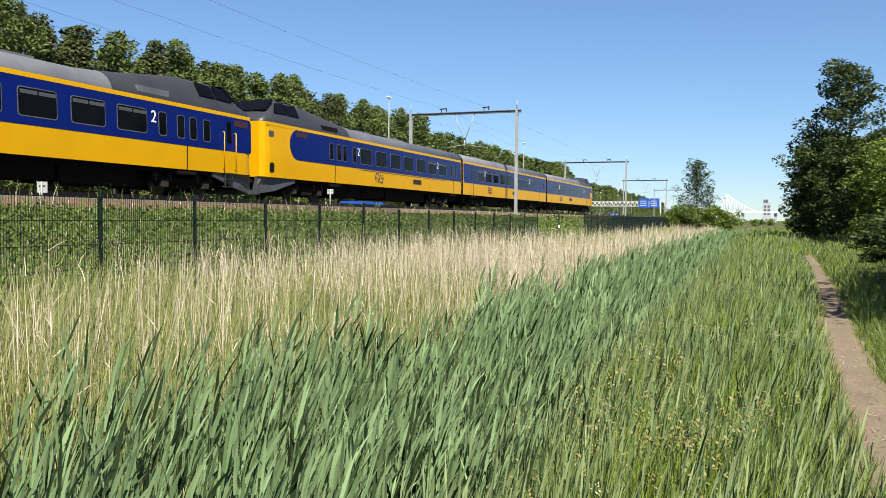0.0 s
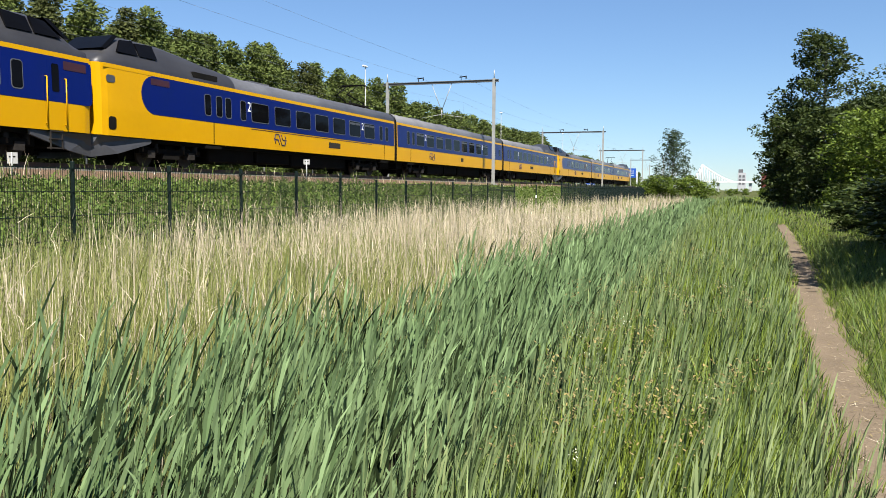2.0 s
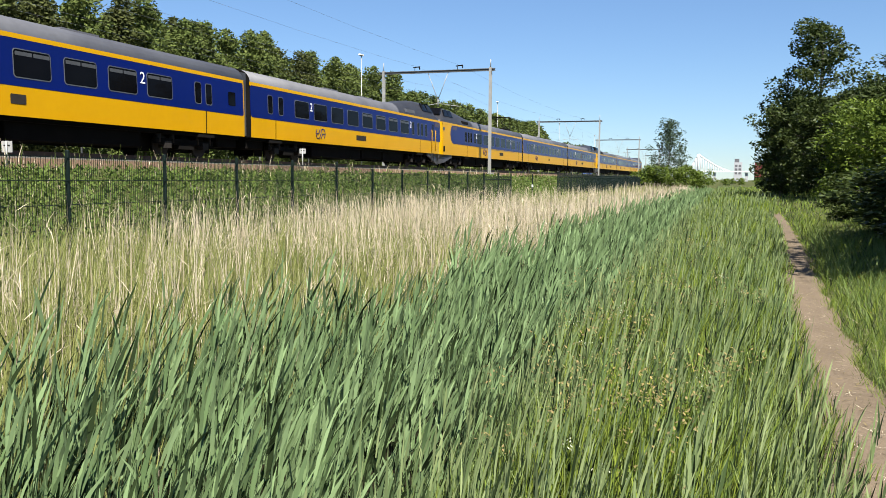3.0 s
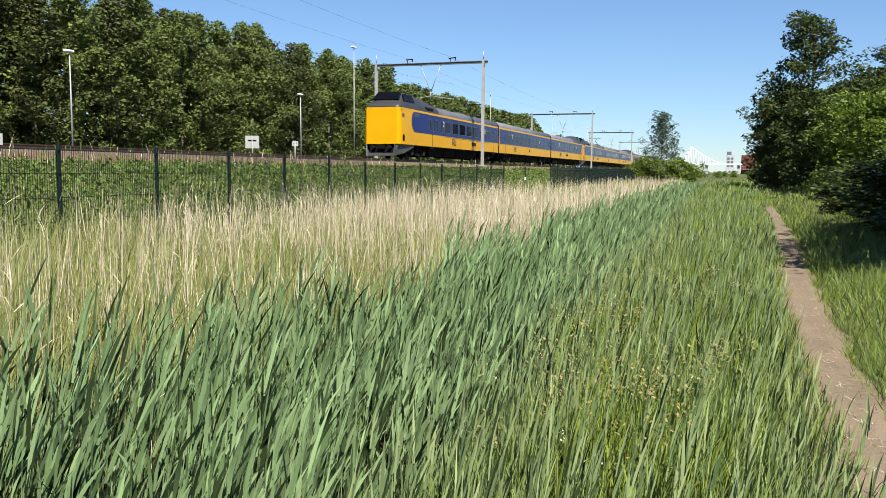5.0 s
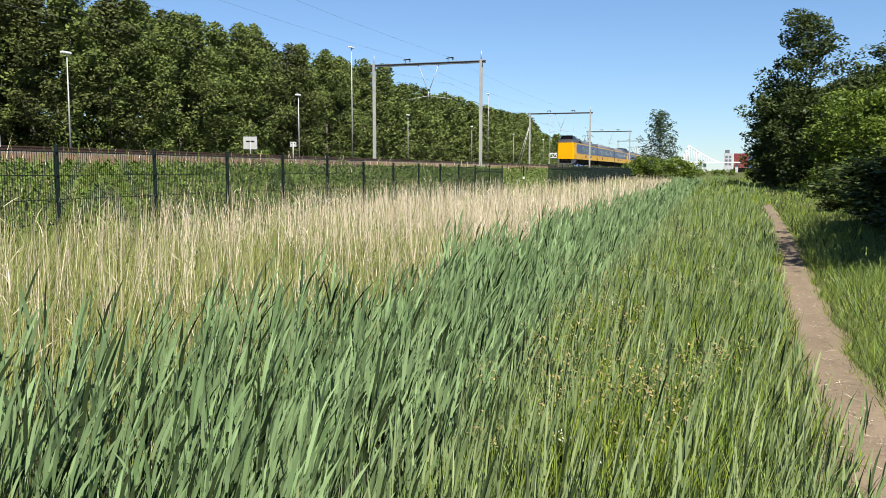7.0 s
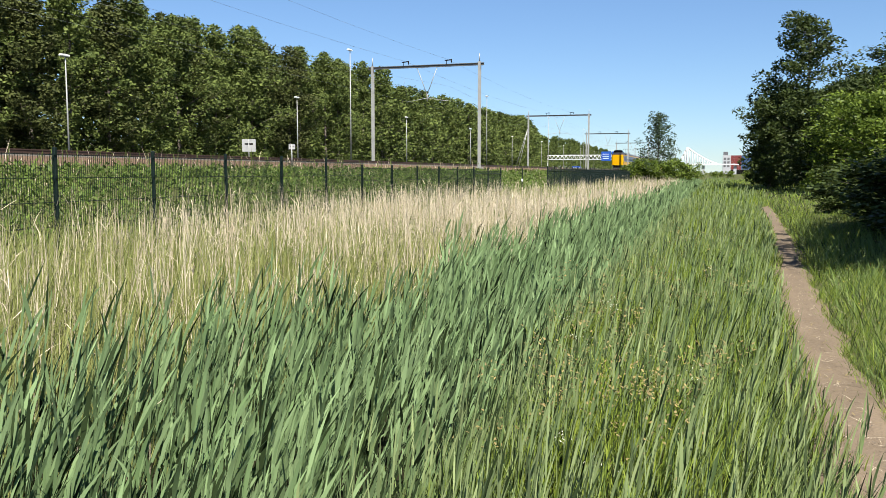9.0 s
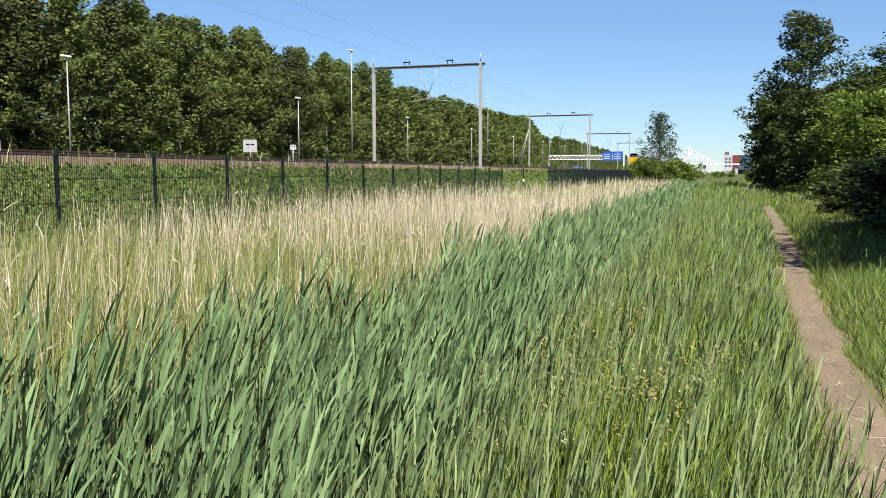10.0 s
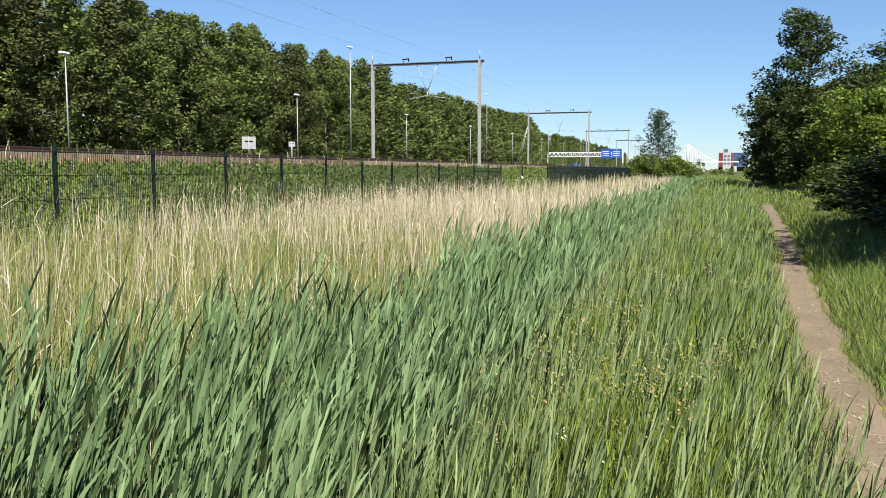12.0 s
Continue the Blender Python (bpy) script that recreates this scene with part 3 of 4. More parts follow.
def make_wires():
    for x, top in ((TRACK_A, 11.15), (TRACK_B, 11.15)):
        t = thing("overhead_line", pose(0, 0, 0), "thin contact and messenger wires above the track", "cable", "overhead lines")
        bm = bmesh.new()
        for k in range(-1, 6):
            y0 = PORTAL_Y + k * PORTAL_STEP
            for j in range(6):
                a, b = j / 6, (j + 1) / 6
                za, zb = (9.3 - 4 * 0.9 * q * (1 - q) for q in (a, b))
                tube(bm, (x, y0 + a * PORTAL_STEP, za), (x, y0 + b * PORTAL_STEP, zb), 0.005, n=4)
                tube(bm, (x + 0.1, y0 + a * PORTAL_STEP, 8.08), (x + 0.1, y0 + b * PORTAL_STEP, 8.08), 0.005, n=4)
                tube(bm, (x, y0 + a * PORTAL_STEP, za), (x + 0.1, y0 + a * PORTAL_STEP, 8.08), 0.004, n=3)
        part("wire", bm, M_WIRE, t)
        bm = bmesh.new()
        for k in range(-1, 6):
            y0 = PORTAL_Y + k * PORTAL_STEP
            for j in range(6):
                a, b = j / 6, (j + 1) / 6
                za, zb = (11.56 - 4 * 0.5 * q * (1 - q) for q in (a, b))
                tube(bm, (x, y0 + a * PORTAL_STEP, za), (x, y0 + b * PORTAL_STEP, zb), 0.006, n=4)
        part("feeder", bm, M_WIRE, t)


make_wires()

# ---- fence ----
FENCE_X = -10.3


def make_fence():
    f = thing("mesh_fence", pose(FENCE_X, 0, 0), "dark green welded wire mesh fence with square posts", "fence")
    bm = bmesh.new()
    box(bm, -0.03, -0.03, 0, 0.03, 0.03, 2.16)
    bmesh.ops.bevel(bm, geom=bm.edges[:], offset=0.008, segments=1, affect="EDGES")
    post = mesh_of("post", bm, M_FENCE)
    bm = bmesh.new()
    for k in range(1, 50):
        y = k * 0.05
        box(bm, 0.034, y - 0.0028, 0.02, 0.040, y + 0.0028, 2.06)
    for z in (0.06, 0.46, 0.86, 1.26, 1.66, 2.04):
        box(bm, 0.040, 0, z - 0.006, 0.048, 2.5, z + 0.006)
        box(bm, 0.026, 0, z - 0.006, 0.034, 2.5, z + 0.006)
    panel = mesh_of("mesh_panel", bm, M_FENCE)
    bm = bmesh.new()
    for k in range(0, 20):
        y = k * 0.125
        box(bm, -0.008, y - 0.008, 0.05, 0.008, y + 0.008, 2.0)
    for z in (0.2, 1.85):
        box(bm, -0.02, 0, z - 0.02, 0.02, 2.5, z + 0.02)
    bars = mesh_of("bar_panel", bm, M_FENCE)
    for k in range(-6, 43):
        y = 10.9 + 2.5 * k
        if 42.0 < y < 53.0 and abs(y - 45.9) > 1.0:
            continue
        z = 0.0 if y < 22.5 else (-0.16 if y < 50 else 0.02)
        part("post", post, None, f).location = (0, y, z)
        if y < 35:
            tagged(part("mesh_panel", panel, None, f), kind="stuff").location = (0, y, z)
        elif abs(y - 45.9) > 1.2 and not 39.5 < y < 42.0:
            tagged(part("bar_panel", bars, None, f), kind="stuff").location = (0, y, z)
    bm = bmesh.new()
    box(bm, -0.04, 45.86, 1.25, 0.04, 45.94, 1.40)
    part("post_sleeve", bm, M_WHITE, f, "white marker sleeve on a post")


make_fence()


# ---- lamps, signs by the line ----
def make_lamp(height, name, label):
    t = thing(name, pose(0, 0, 0), label, "street lamp", name + " row")
    bm = bmesh.new()
    tube(bm, (0, 0, 0), (0, 0, 1.2), 0.085, 0.08, n=10)
    tube(bm, (0, 0, 1.2), (0, 0, height), 0.07, 0.035, n=10)
    part("pole", bm, M_GALV, t)
    bm = bmesh.new()
    box(bm, -0.14, -0.45, height - 0.05, 0.14, 0.32, height + 0.10)
    bmesh.ops.bevel(bm, geom=bm.edges[:], offset=0.04, segments=2, affect="EDGES")
    part("lamp_head", bm, M_WHITE, t)
    return t


low = make_lamp(8.25, "street_lamp", "pale grey motorway lamp post with a single head")
low.matrix_basis = pose(-40, 43.6, 1.0)
for k in range(1, 9):
    copy_thing(low, pose(-40, 43.6 + 31.2 * k, 1.0))
high = make_lamp(11.85, "tall_street_lamp", "tall slim pale grey lamp post with white head")
high.matrix_basis = pose(-32.2, 70.6, 1.15)
for k in range(1, 4):
    copy_thing(high, pose(-32.2, 70.6 + 48.5 * k, 1.15))


def make_sign(name, label, x, y, z, w, h, post):
    t = thing(name, pose(x, y, z, 0, 0, 20), label, "sign", "trackside signs")
    bm = bmesh.new()
    tube(bm, (0, 0, 0), (0, 0, post), 0.03, n=6)
    part("pole", bm, M_GALV, t)
    bm = bmesh.new()
    box(bm, -w / 2, 0.035, post - h, w / 2, 0.05, post)
    part("board", bm, M_BOARD, t)
    bm = bmesh.new()
    box(bm, -w * 0.3, 0.029, post - h * 0.45, w * 0.3, 0.033, post - h * 0.33)
    part("lettering", bm, M_UNDER, t)


make_sign("square_sign", "white square trackside board on a pole", -29.6, 48.5, 1.9, 0.92, 0.84, 2.08)
make_sign("small_sign", "small pale trackside board on a pole", -19.2, 35.3, 1.9, 0.30, 0.24, 1.20)
make_sign("marker_sign", "small white marker board beside the ballast", -19.2, 18.05, 1.9, 0.30, 0.32, 0.80)


# ---- vegetation ----
def blades(rng, x, y, z, length, width, lean, heading, curl, twist, mats, segs=3):
    """Flat tapering blades: arrays of base place, length, width, lean from upright, heading of the lean, bend and facing."""
    n = len(x)
    t = np.linspace(0, 1, segs + 1)
    a = lean[:, None] + curl[:, None] * t[None, :]
    step = length[:, None] / segs
    r = np.concatenate([np.zeros((n, 1)), np.cumsum(np.sin(a[:, :-1]) * step, 1)], 1)
    h = np.concatenate([np.zeros((n, 1)), np.cumsum(np.cos(a[:, :-1]) * step, 1)], 1)
    cx, cy, cz = x[:, None] + r * np.cos(heading)[:, None], y[:, None] + r * np.sin(heading)[:, None], z[:, None] + h
    w = width[:, None] * np.interp(t, [0, 0.3, 0.7, 1], [0.55, 1.0, 0.75, 0.06])[None, :] / 2
    ox, oy = np.cos(twist)[:, None] * w, np.sin(twist)[:, None] * w
    left, right = np.stack([cx - ox, cy - oy, cz], -1), np.stack([cx + ox, cy + oy, cz], -1)
    v = np.stack([left, right], 2).reshape(n, -1, 3)
    base = np.arange(n)[:, None] * (2 * (segs + 1)) + np.arange(segs)[None, :] * 2
    q = np.stack([base, base + 1, base + 3, base + 2], -1).reshape(-1, 4)
    index = np.repeat(mats, segs)
    return v.reshape(-1, 3), q, index


def join_sets(sets):
    vs, qs, ix, o = [], [], [], 0
    for v, q, i in sets:
        vs.append(v), qs.append(q + o), ix.append(i)
        o += len(v)
    return np.concatenate(vs), np.concatenate(qs), np.concatenate(ix)


WIND = math.radians(15)


def reed_set(rng, x, y, tall, wide=1.0, leaves=7, segs=3, low=0.45, tilt=0.55, shaded=0.24):
    """Reed plants: a stem and leaves set up it, most of them bent down-wind; a random share is shade-dark."""
    n = len(x)
    z = ground_z(x, y) - 0.03
    tall = tall * rng.uniform(0.62, 1.15, n)
    lean, head = rng.uniform(0.02, 0.16, n), WIND + rng.normal(0, 0.7, n)
    sets = [blades(rng, x, y, z, tall * 0.92, np.full(n, 0.009 * wide), lean, head, np.full(n, 0.1), rng.uniform(0, 6.3, n), np.zeros(n, int), 2)]
    for k in range(leaves):
        f = low + (1 - low) * k / max(1, leaves - 1) + rng.uniform(-0.05, 0.05, n)
        px, py = x + np.sin(lean + 0.05) * f * tall * np.cos(head), y + np.sin(lean + 0.05) * f * tall * np.sin(head)
        hd = WIND + rng.normal(0, 0.85, n)
        sets.append(blades(rng, px, py, z + f * tall * 0.95 * np.cos(lean), rng.uniform(0.17, 0.37, n) * np.sqrt(tall), rng.uniform(0.014, 0.028, n) * wide,
                           rng.uniform(0.05, tilt, n), hd, rng.uniform(0.0, tilt + 0.05, n), hd + 0.65 + rng.normal(0, 0.7, n), (rng.random(n) < shaded).astype(int), segs))
    return join_sets(sets)


def scatter(rng, x0, x1, y0, y1, per_m2):
    n = max(1, int((x1 - x0) * (y1 - y0) * per_m2))
    return rng.uniform(x0, x1, n), rng.uniform(y0, y1, n)


swaying = []


def bed(name, label, sets, mats, y0, sway=0.0):
    v, q, i = join_sets(sets)
    x0 = float(v[:, 0].mean())
    v = v - np.array([x0, y0, 0])
    ob = new(name, mesh_from(name, v, q, mats, i))
    ob.location = (x0, y0, 0)
    tagged(ob, label, "plants", kind="stuff")
    if sway:
        swaying.append((ob, x0, y0, sway))
    return ob


def make_green_reeds():
    rng = np.random.default_rng(11)
    edges = [-9, -4, 1.2, 2.0, 2.8, 3.6, 4.4, 5.2, 6.2, 7.4, 9, 11, 14, 18, 24, 32, 44, 60, 90, 130]
    for y0, y1 in zip(edges, edges[1:]):
        d = (y0 + y1) / 2
        per, wide, leaves = (25, 1.4, 5) if d < 0 else (100, 1.0, 9) if d < 6 else (80, 1.1, 8) if d < 12 else (56, 1.4, 7) if d < 26 else (26, 2.0, 5) if d < 50 else (10, 3.6, 3)
        x, y = scatter(rng, -4.0, -1.35, y0, y1, per)
        right = -1.35 - 0.25 * rng.random(len(x))
        keep = (x < right) & (x > np.interp(y, [3, 9], [-3.85, -3.55]) + 0.3 * np.sin(y * 0.9) - 0.004 * y)
        x, y = x[keep], y[keep]
        clump = np.array([noise.noise((a * 3.0, b * 3.0, 6.0)) for a, b in zip(x, y)])
        keep = clump > rng.normal(-0.10 if d < 9 else -0.28, 0.06, len(x))
        x, y, clump = x[keep], y[keep], clump[keep]
        tall = np.interp(x, [-3.7, -2.6, -1.9, -1.35], [1.02, 1.02, 0.86, 0.6]) * (1 + 0.25 * clump)
        bed("green_reeds", "bed of blue-green young reeds leaning in the wind", [reed_set(rng, x, y, tall, wide, leaves, 3, 0.36, 0.5, 0.18 if d < 8 else 0.12 if d < 14 else 0.05)], (M_REED, M_SHADE_LEAF), y0, 1.0)


make_green_reeds()


def make_dry_reeds():
    rng = np.random.default_rng(12)
    edges = [-9, -3, 2.5, 4.5, 6.5, 9, 12, 16, 21, 27, 35, 45, 60, 85, 118]
    for y0, y1 in zip(edges, edges[1:]):
        d = (y0 + y1) / 2
        per, wide = (25, 1.6) if d < 0 else (70, 1.0) if d < 10 else (60, 1.4) if d < 20 else (36, 2.2) if d < 35 else (16, 3.6) if d < 60 else (7, 6)
        x, y = scatter(rng, -9.9, -3.4, y0, y1, per)
        thick = np.array([noise.noise((a * 0.35, b * 0.22, 4.0)) for a, b in zip(x, y)])
        dense = np.interp(y, [3, 8, 13, 17], [0.30, 0.20, 0.36, 0.85]) + np.interp(y, [10, 20], [0.95, 0.45]) * thick
        dense = dense * np.where((y > 30) & (x < -6.3 + 0.015 * (y - 30)), 0.18, 1.0)
        keep = (rng.random(len(x)) < dense)
        xs, ys = x[keep], y[keep]
        n = len(xs)
        tall = np.interp(xs, [-9.9, -8, -5, -3.4], [1.15, 1.45, 1.40, 1.1]) * rng.uniform(0.6, 1.18, n)
        z = ground_z(xs, ys) - 0.03
        sets = [blades(rng, xs, ys, z, tall, rng.uniform(0.004, 0.008, n) * wide, np.abs(rng.normal(0, 0.15, n)), rng.uniform(0, 6.3, n), rng.normal(0.05, 0.12, n), rng.uniform(0, 6.3, n), np.zeros(n, int), 3)]
        m = n // 2
        k = rng.integers(0, n, m)
        sets.append(blades(rng, xs[k], ys[k], z[k] + tall[k] * rng.uniform(0.4, 0.9, m), rng.uniform(0.12, 0.30, m), rng.uniform(0.006, 0.011, m) * wide, rng.uniform(0.3, 1.2, m), rng.uniform(0, 6.3, m), rng.uniform(0.2, 1.0, m), rng.uniform(0, 6.3, m), np.zeros(m, int), 2))
        # green shoots between the straw
        x2, y2 = scatter(rng, -10.1, -3.4, y0, y1, per * (3.4 if d < 14 else 1.3 if d < 28 else 1.0))
        n2 = len(x2)
        hh = np.interp(x2, [-10.1, -7, -3.4], [0.95, 0.88, 0.66]) * rng.uniform(0.5, 1.25, n2)
        sets.append(blades(rng, x2, y2, ground_z(x2, y2) - 0.02, hh, rng.uniform(0.006, 0.012, n2) * wide, rng.uniform(0.03, 0.3, n2), WIND + rng.normal(0, 1.2, n2), rng.uniform(0.1, 0.5, n2), rng.uniform(0, 6.3, n2), np.ones(n2, int), 3))
        bed("dry_reeds", "pale straw of last year's reeds with green shoots", sets, (M_DRY, M_SHOOT), y0, 0.5)


make_dry_reeds()


def make_meadow():
    rng = np.random.default_rng(13)
    edges = [-9, -4, 0.4, 1.5, 2.6, 3.6, 4.6, 5.8, 7.4, 9.5, 12.5, 17, 24, 34, 50, 75, 110, 170]
    for y0, y1 in zip(edges, edges[1:]):
        d = (y0 + y1) / 2
        per, wide = (150, 2.0) if d < 0.9 else (900, 1.0) if d < 5 else (620, 1.15) if d < 9 else (330, 1.6) if d < 15 else (140, 2.4) if d < 30 else (40, 4.5) if d < 60 else (10, 9)
        x, y = scatter(rng, -1.75, 1.1 if d < 12 else 2.7, y0, y1, per)
        gap = path_x(y) - 0.20 - x + np.where(y > 43, 3.0, 0)
        keep = (gap > rng.uniform(-0.10, 0.03, len(x))) & (x > -1.75 + 0.4 * rng.random(len(x)))
        x, y, gap = x[keep], y[keep], gap[keep]
        n = len(x)
        patch = np.array([noise.noise((a * 1.1, b * 0.8, 2.0)) for a, b in zip(x, y)])
        hh = np.interp(np.hypot(x, y), [0.3, 1.2], [0.25, 1.0]) * np.interp(gap, [-0.1, 0.1, 0.5, 2.5], [0.16, 0.28, 0.48, 0.58]) * rng.uniform(0.5, 1.2, n) * (1 + 0.5 * patch)
        kind = np.where(patch + rng.normal(0, 0.2, n) > 0.05, 1, 0)
        # A random share of blades takes the shade-dark leaf, less far off.
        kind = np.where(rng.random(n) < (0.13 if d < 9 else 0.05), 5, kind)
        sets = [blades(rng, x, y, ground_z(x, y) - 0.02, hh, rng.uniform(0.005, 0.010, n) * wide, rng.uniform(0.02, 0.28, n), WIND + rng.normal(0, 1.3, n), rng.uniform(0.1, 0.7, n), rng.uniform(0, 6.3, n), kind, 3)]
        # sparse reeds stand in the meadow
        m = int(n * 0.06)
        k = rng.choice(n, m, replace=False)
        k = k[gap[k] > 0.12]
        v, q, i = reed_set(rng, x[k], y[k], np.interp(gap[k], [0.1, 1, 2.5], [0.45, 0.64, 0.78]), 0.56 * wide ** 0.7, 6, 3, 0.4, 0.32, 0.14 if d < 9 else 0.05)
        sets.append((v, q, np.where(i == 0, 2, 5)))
        # brown seed heads and cream flower umbels
        if d < 20:
            for share, mat, size in ((0.05, 3, 0.013), (0.0025, 4, 0.009)):
                m = int(n * share)
                k = rng.choice(n, m)
                k = k[(patch[k] > (0.08 if mat == 3 else -0.1)) & (gap[k] > 0.4) & (y[k] > 3.4)]
                stalks = len(k)
                if stalks:
                    hs = hh[k] * 1.05 + 0.16
                    zz = ground_z(x[k], y[k])
                    sets.append(blades(rng, x[k], y[k], zz, hs, np.full(stalks, 0.005), np.full(stalks, 0.05), rng.uniform(0, 6, stalks), np.full(stalks, 0.05), rng.uniform(0, 6, stalks), np.zeros(stalks, int), 2))
                    for _ in range(16):
                        sets.append(blades(rng, x[k] + rng.normal(0, 0.035, stalks), y[k] + rng.normal(0, 0.035, stalks), zz + hs + rng.normal(0, 0.02 if mat == 4 else 0.05, stalks), np.full(stalks, size * 1.5), np.full(stalks, size), rng.uniform(0.6, 1.5, stalks), rng.uniform(0, 6, stalks), np.full(stalks, 0.2), rng.uniform(0, 6, stalks), np.full(stalks, mat), 2))
        bed("meadow_grass", "tall mixed meadow grass with sedge and seed heads", sets, (M_GRASS, M_LUSH, M_SEDGE, M_SEED, M_UMBEL, M_SHADE_LEAF), y0, 0.7)
        # verge between the path and the trees
        x, y = scatter(rng, 0.9, 4.4 if d < 15 else 8.5, y0, y1, per * (0.8 if d < 15 else 0.6))
        gap = x - path_x(y) - 0.20 + np.where(y > 43, 0.5, 0)
        keep = gap > rng.uniform(-0.08, 0.03, len(x))
        x, y, gap = x[keep], y[keep], gap[keep]
        n = len(x)
        patch = np.array([noise.noise((a * 0.7, b * 0.5, 8.0)) for a, b in zip(x, y)])
        hh = np.interp(gap, [0, 0.15, 0.4, 0.9, 1.5, 3, 5], [0.12, 0.28, 0.44, 0.36, 0.20, 0.34, 0.75]) * rng.uniform(0.5, 1.3, n) * (1 + 0.9 * patch)
        # 18 in 100 verge blades carry painted shade.
        sets = [blades(rng, x, y, ground_z(x, y) - 0.02, hh, rng.uniform(0.004, 0.007, n) * wide, rng.uniform(0.05, 0.6, n), rng.uniform(0, 6.3, n), rng.uniform(0.1, 0.9, n), rng.uniform(0, 6.3, n), np.where(rng.random(n) < 0.18, 2, np.where(rng.random(n) < 0.6, 1, 0)), 3)]
        bed("verge_grass", "short green grass beside the footpath", sets, (M_GRASS, M_LUSH, M_SHADE_LEAF), y0)


make_meadow()


def make_litter():
    rng = np.random.default_rng(15)
    n = 2600
    y = 1.0 + 24 * rng.random(n) ** 1.5
    x = path_x(y) + rng.normal(0, 0.17, n)
    flat = np.full(n, 1.45)
    z = ground_z(x, y) + 0.066
    sets = [blades(rng, x, y, z, rng.uniform(0.02, 0.11, n), rng.uniform(0.003, 0.008, n), flat, rng.uniform(0, 6.3, n), rng.normal(0, 0.1, n), rng.uniform(0, 6.3, n), rng.integers(0, 3, n), 2)]
    n = 1500
    x, y = 2.15 + rng.normal(0, 0.45, n), 10.5 + rng.normal(0, 2.2, n)
    keep = x > path_x(y) + 0.4
    x, y = x[keep], y[keep]
    n = len(x)
    sets.append(blades(rng, x, y, ground_z(x, y) + rng.uniform(0.03, 0.14, n), rng.uniform(0.05, 0.22, n), rng.uniform(0.004, 0.009, n), rng.uniform(1.2, 1.6, n), rng.uniform(0, 6.3, n), rng.normal(0, 0.1, n), rng.uniform(0, 6.3, n), np.zeros(n, int), 2))
    # small tufts that creep in from both edges
    n = 2600
    y = 1.0 + 30 * rng.random(n)
    side = rng.choice([-1, 1], n)
    x = path_x(y) + side * (0.27 - np.abs(rng.normal(0, 0.05, n)))
    sets.append(blades(rng, x, y, ground_z(x, y) + 0.03, rng.uniform(0.05, 0.16, n), rng.uniform(0.004, 0.008, n), rng.uniform(0.2, 1.1, n), rng.uniform(0, 6.3, n), rng.uniform(0.2, 0.8, n), rng.uniform(0, 6.3, n), np.full(n, 3), 2))
    bed("path_litter", "straw bits, twigs and grass tufts on the sand path", sets, (M_DRY, M_SEED, M_BARK, M_LUSH), 0.0)
    n = 260
    y = 5 + 22 * rng.random(n)
    x = path_x(y) + 0.5 + 2.2 * rng.random(n)
    z = ground_z(x, y) + rng.uniform(0.18, 0.36, n)
    sets = []
    for k in range(5):
        sets.append(blades(rng, x, y, z, np.full(n, 0.016), np.full(n, 0.012), np.full(n, 1.1), np.full(n, k * 1.257), np.full(n, 0.2), np.full(n, k * 1.257 + 1.57), np.zeros(n, int), 2))
    sets.append(blades(rng, x, y, ground_z(x, y), z - ground_z(x, y), np.full(n, 0.004), np.full(n, 0.02), rng.uniform(0, 6, n), np.full(n, 0.02), rng.uniform(0, 6, n), np.ones(n, int), 2))
    for q in range(26):
        sets.append(blades(rng, x[:140] + rng.normal(0, 0.07, 140), y[:140] + rng.normal(0, 0.07, 140), ground_z(x[:140], y[:140]), rng.uniform(0.2, 0.55, 140), rng.uniform(0.005, 0.011, 140), rng.uniform(0.1, 0.7, 140), rng.uniform(0, 6.3, 140), rng.uniform(0.2, 0.9, 140), rng.uniform(0, 6.3, 140), np.ones(140, int), 3))
    bed("buttercups", "grass tufts with small yellow buttercups in the verge", sets, (M_BUTTER, M_GRASS), 0.0)


make_litter()


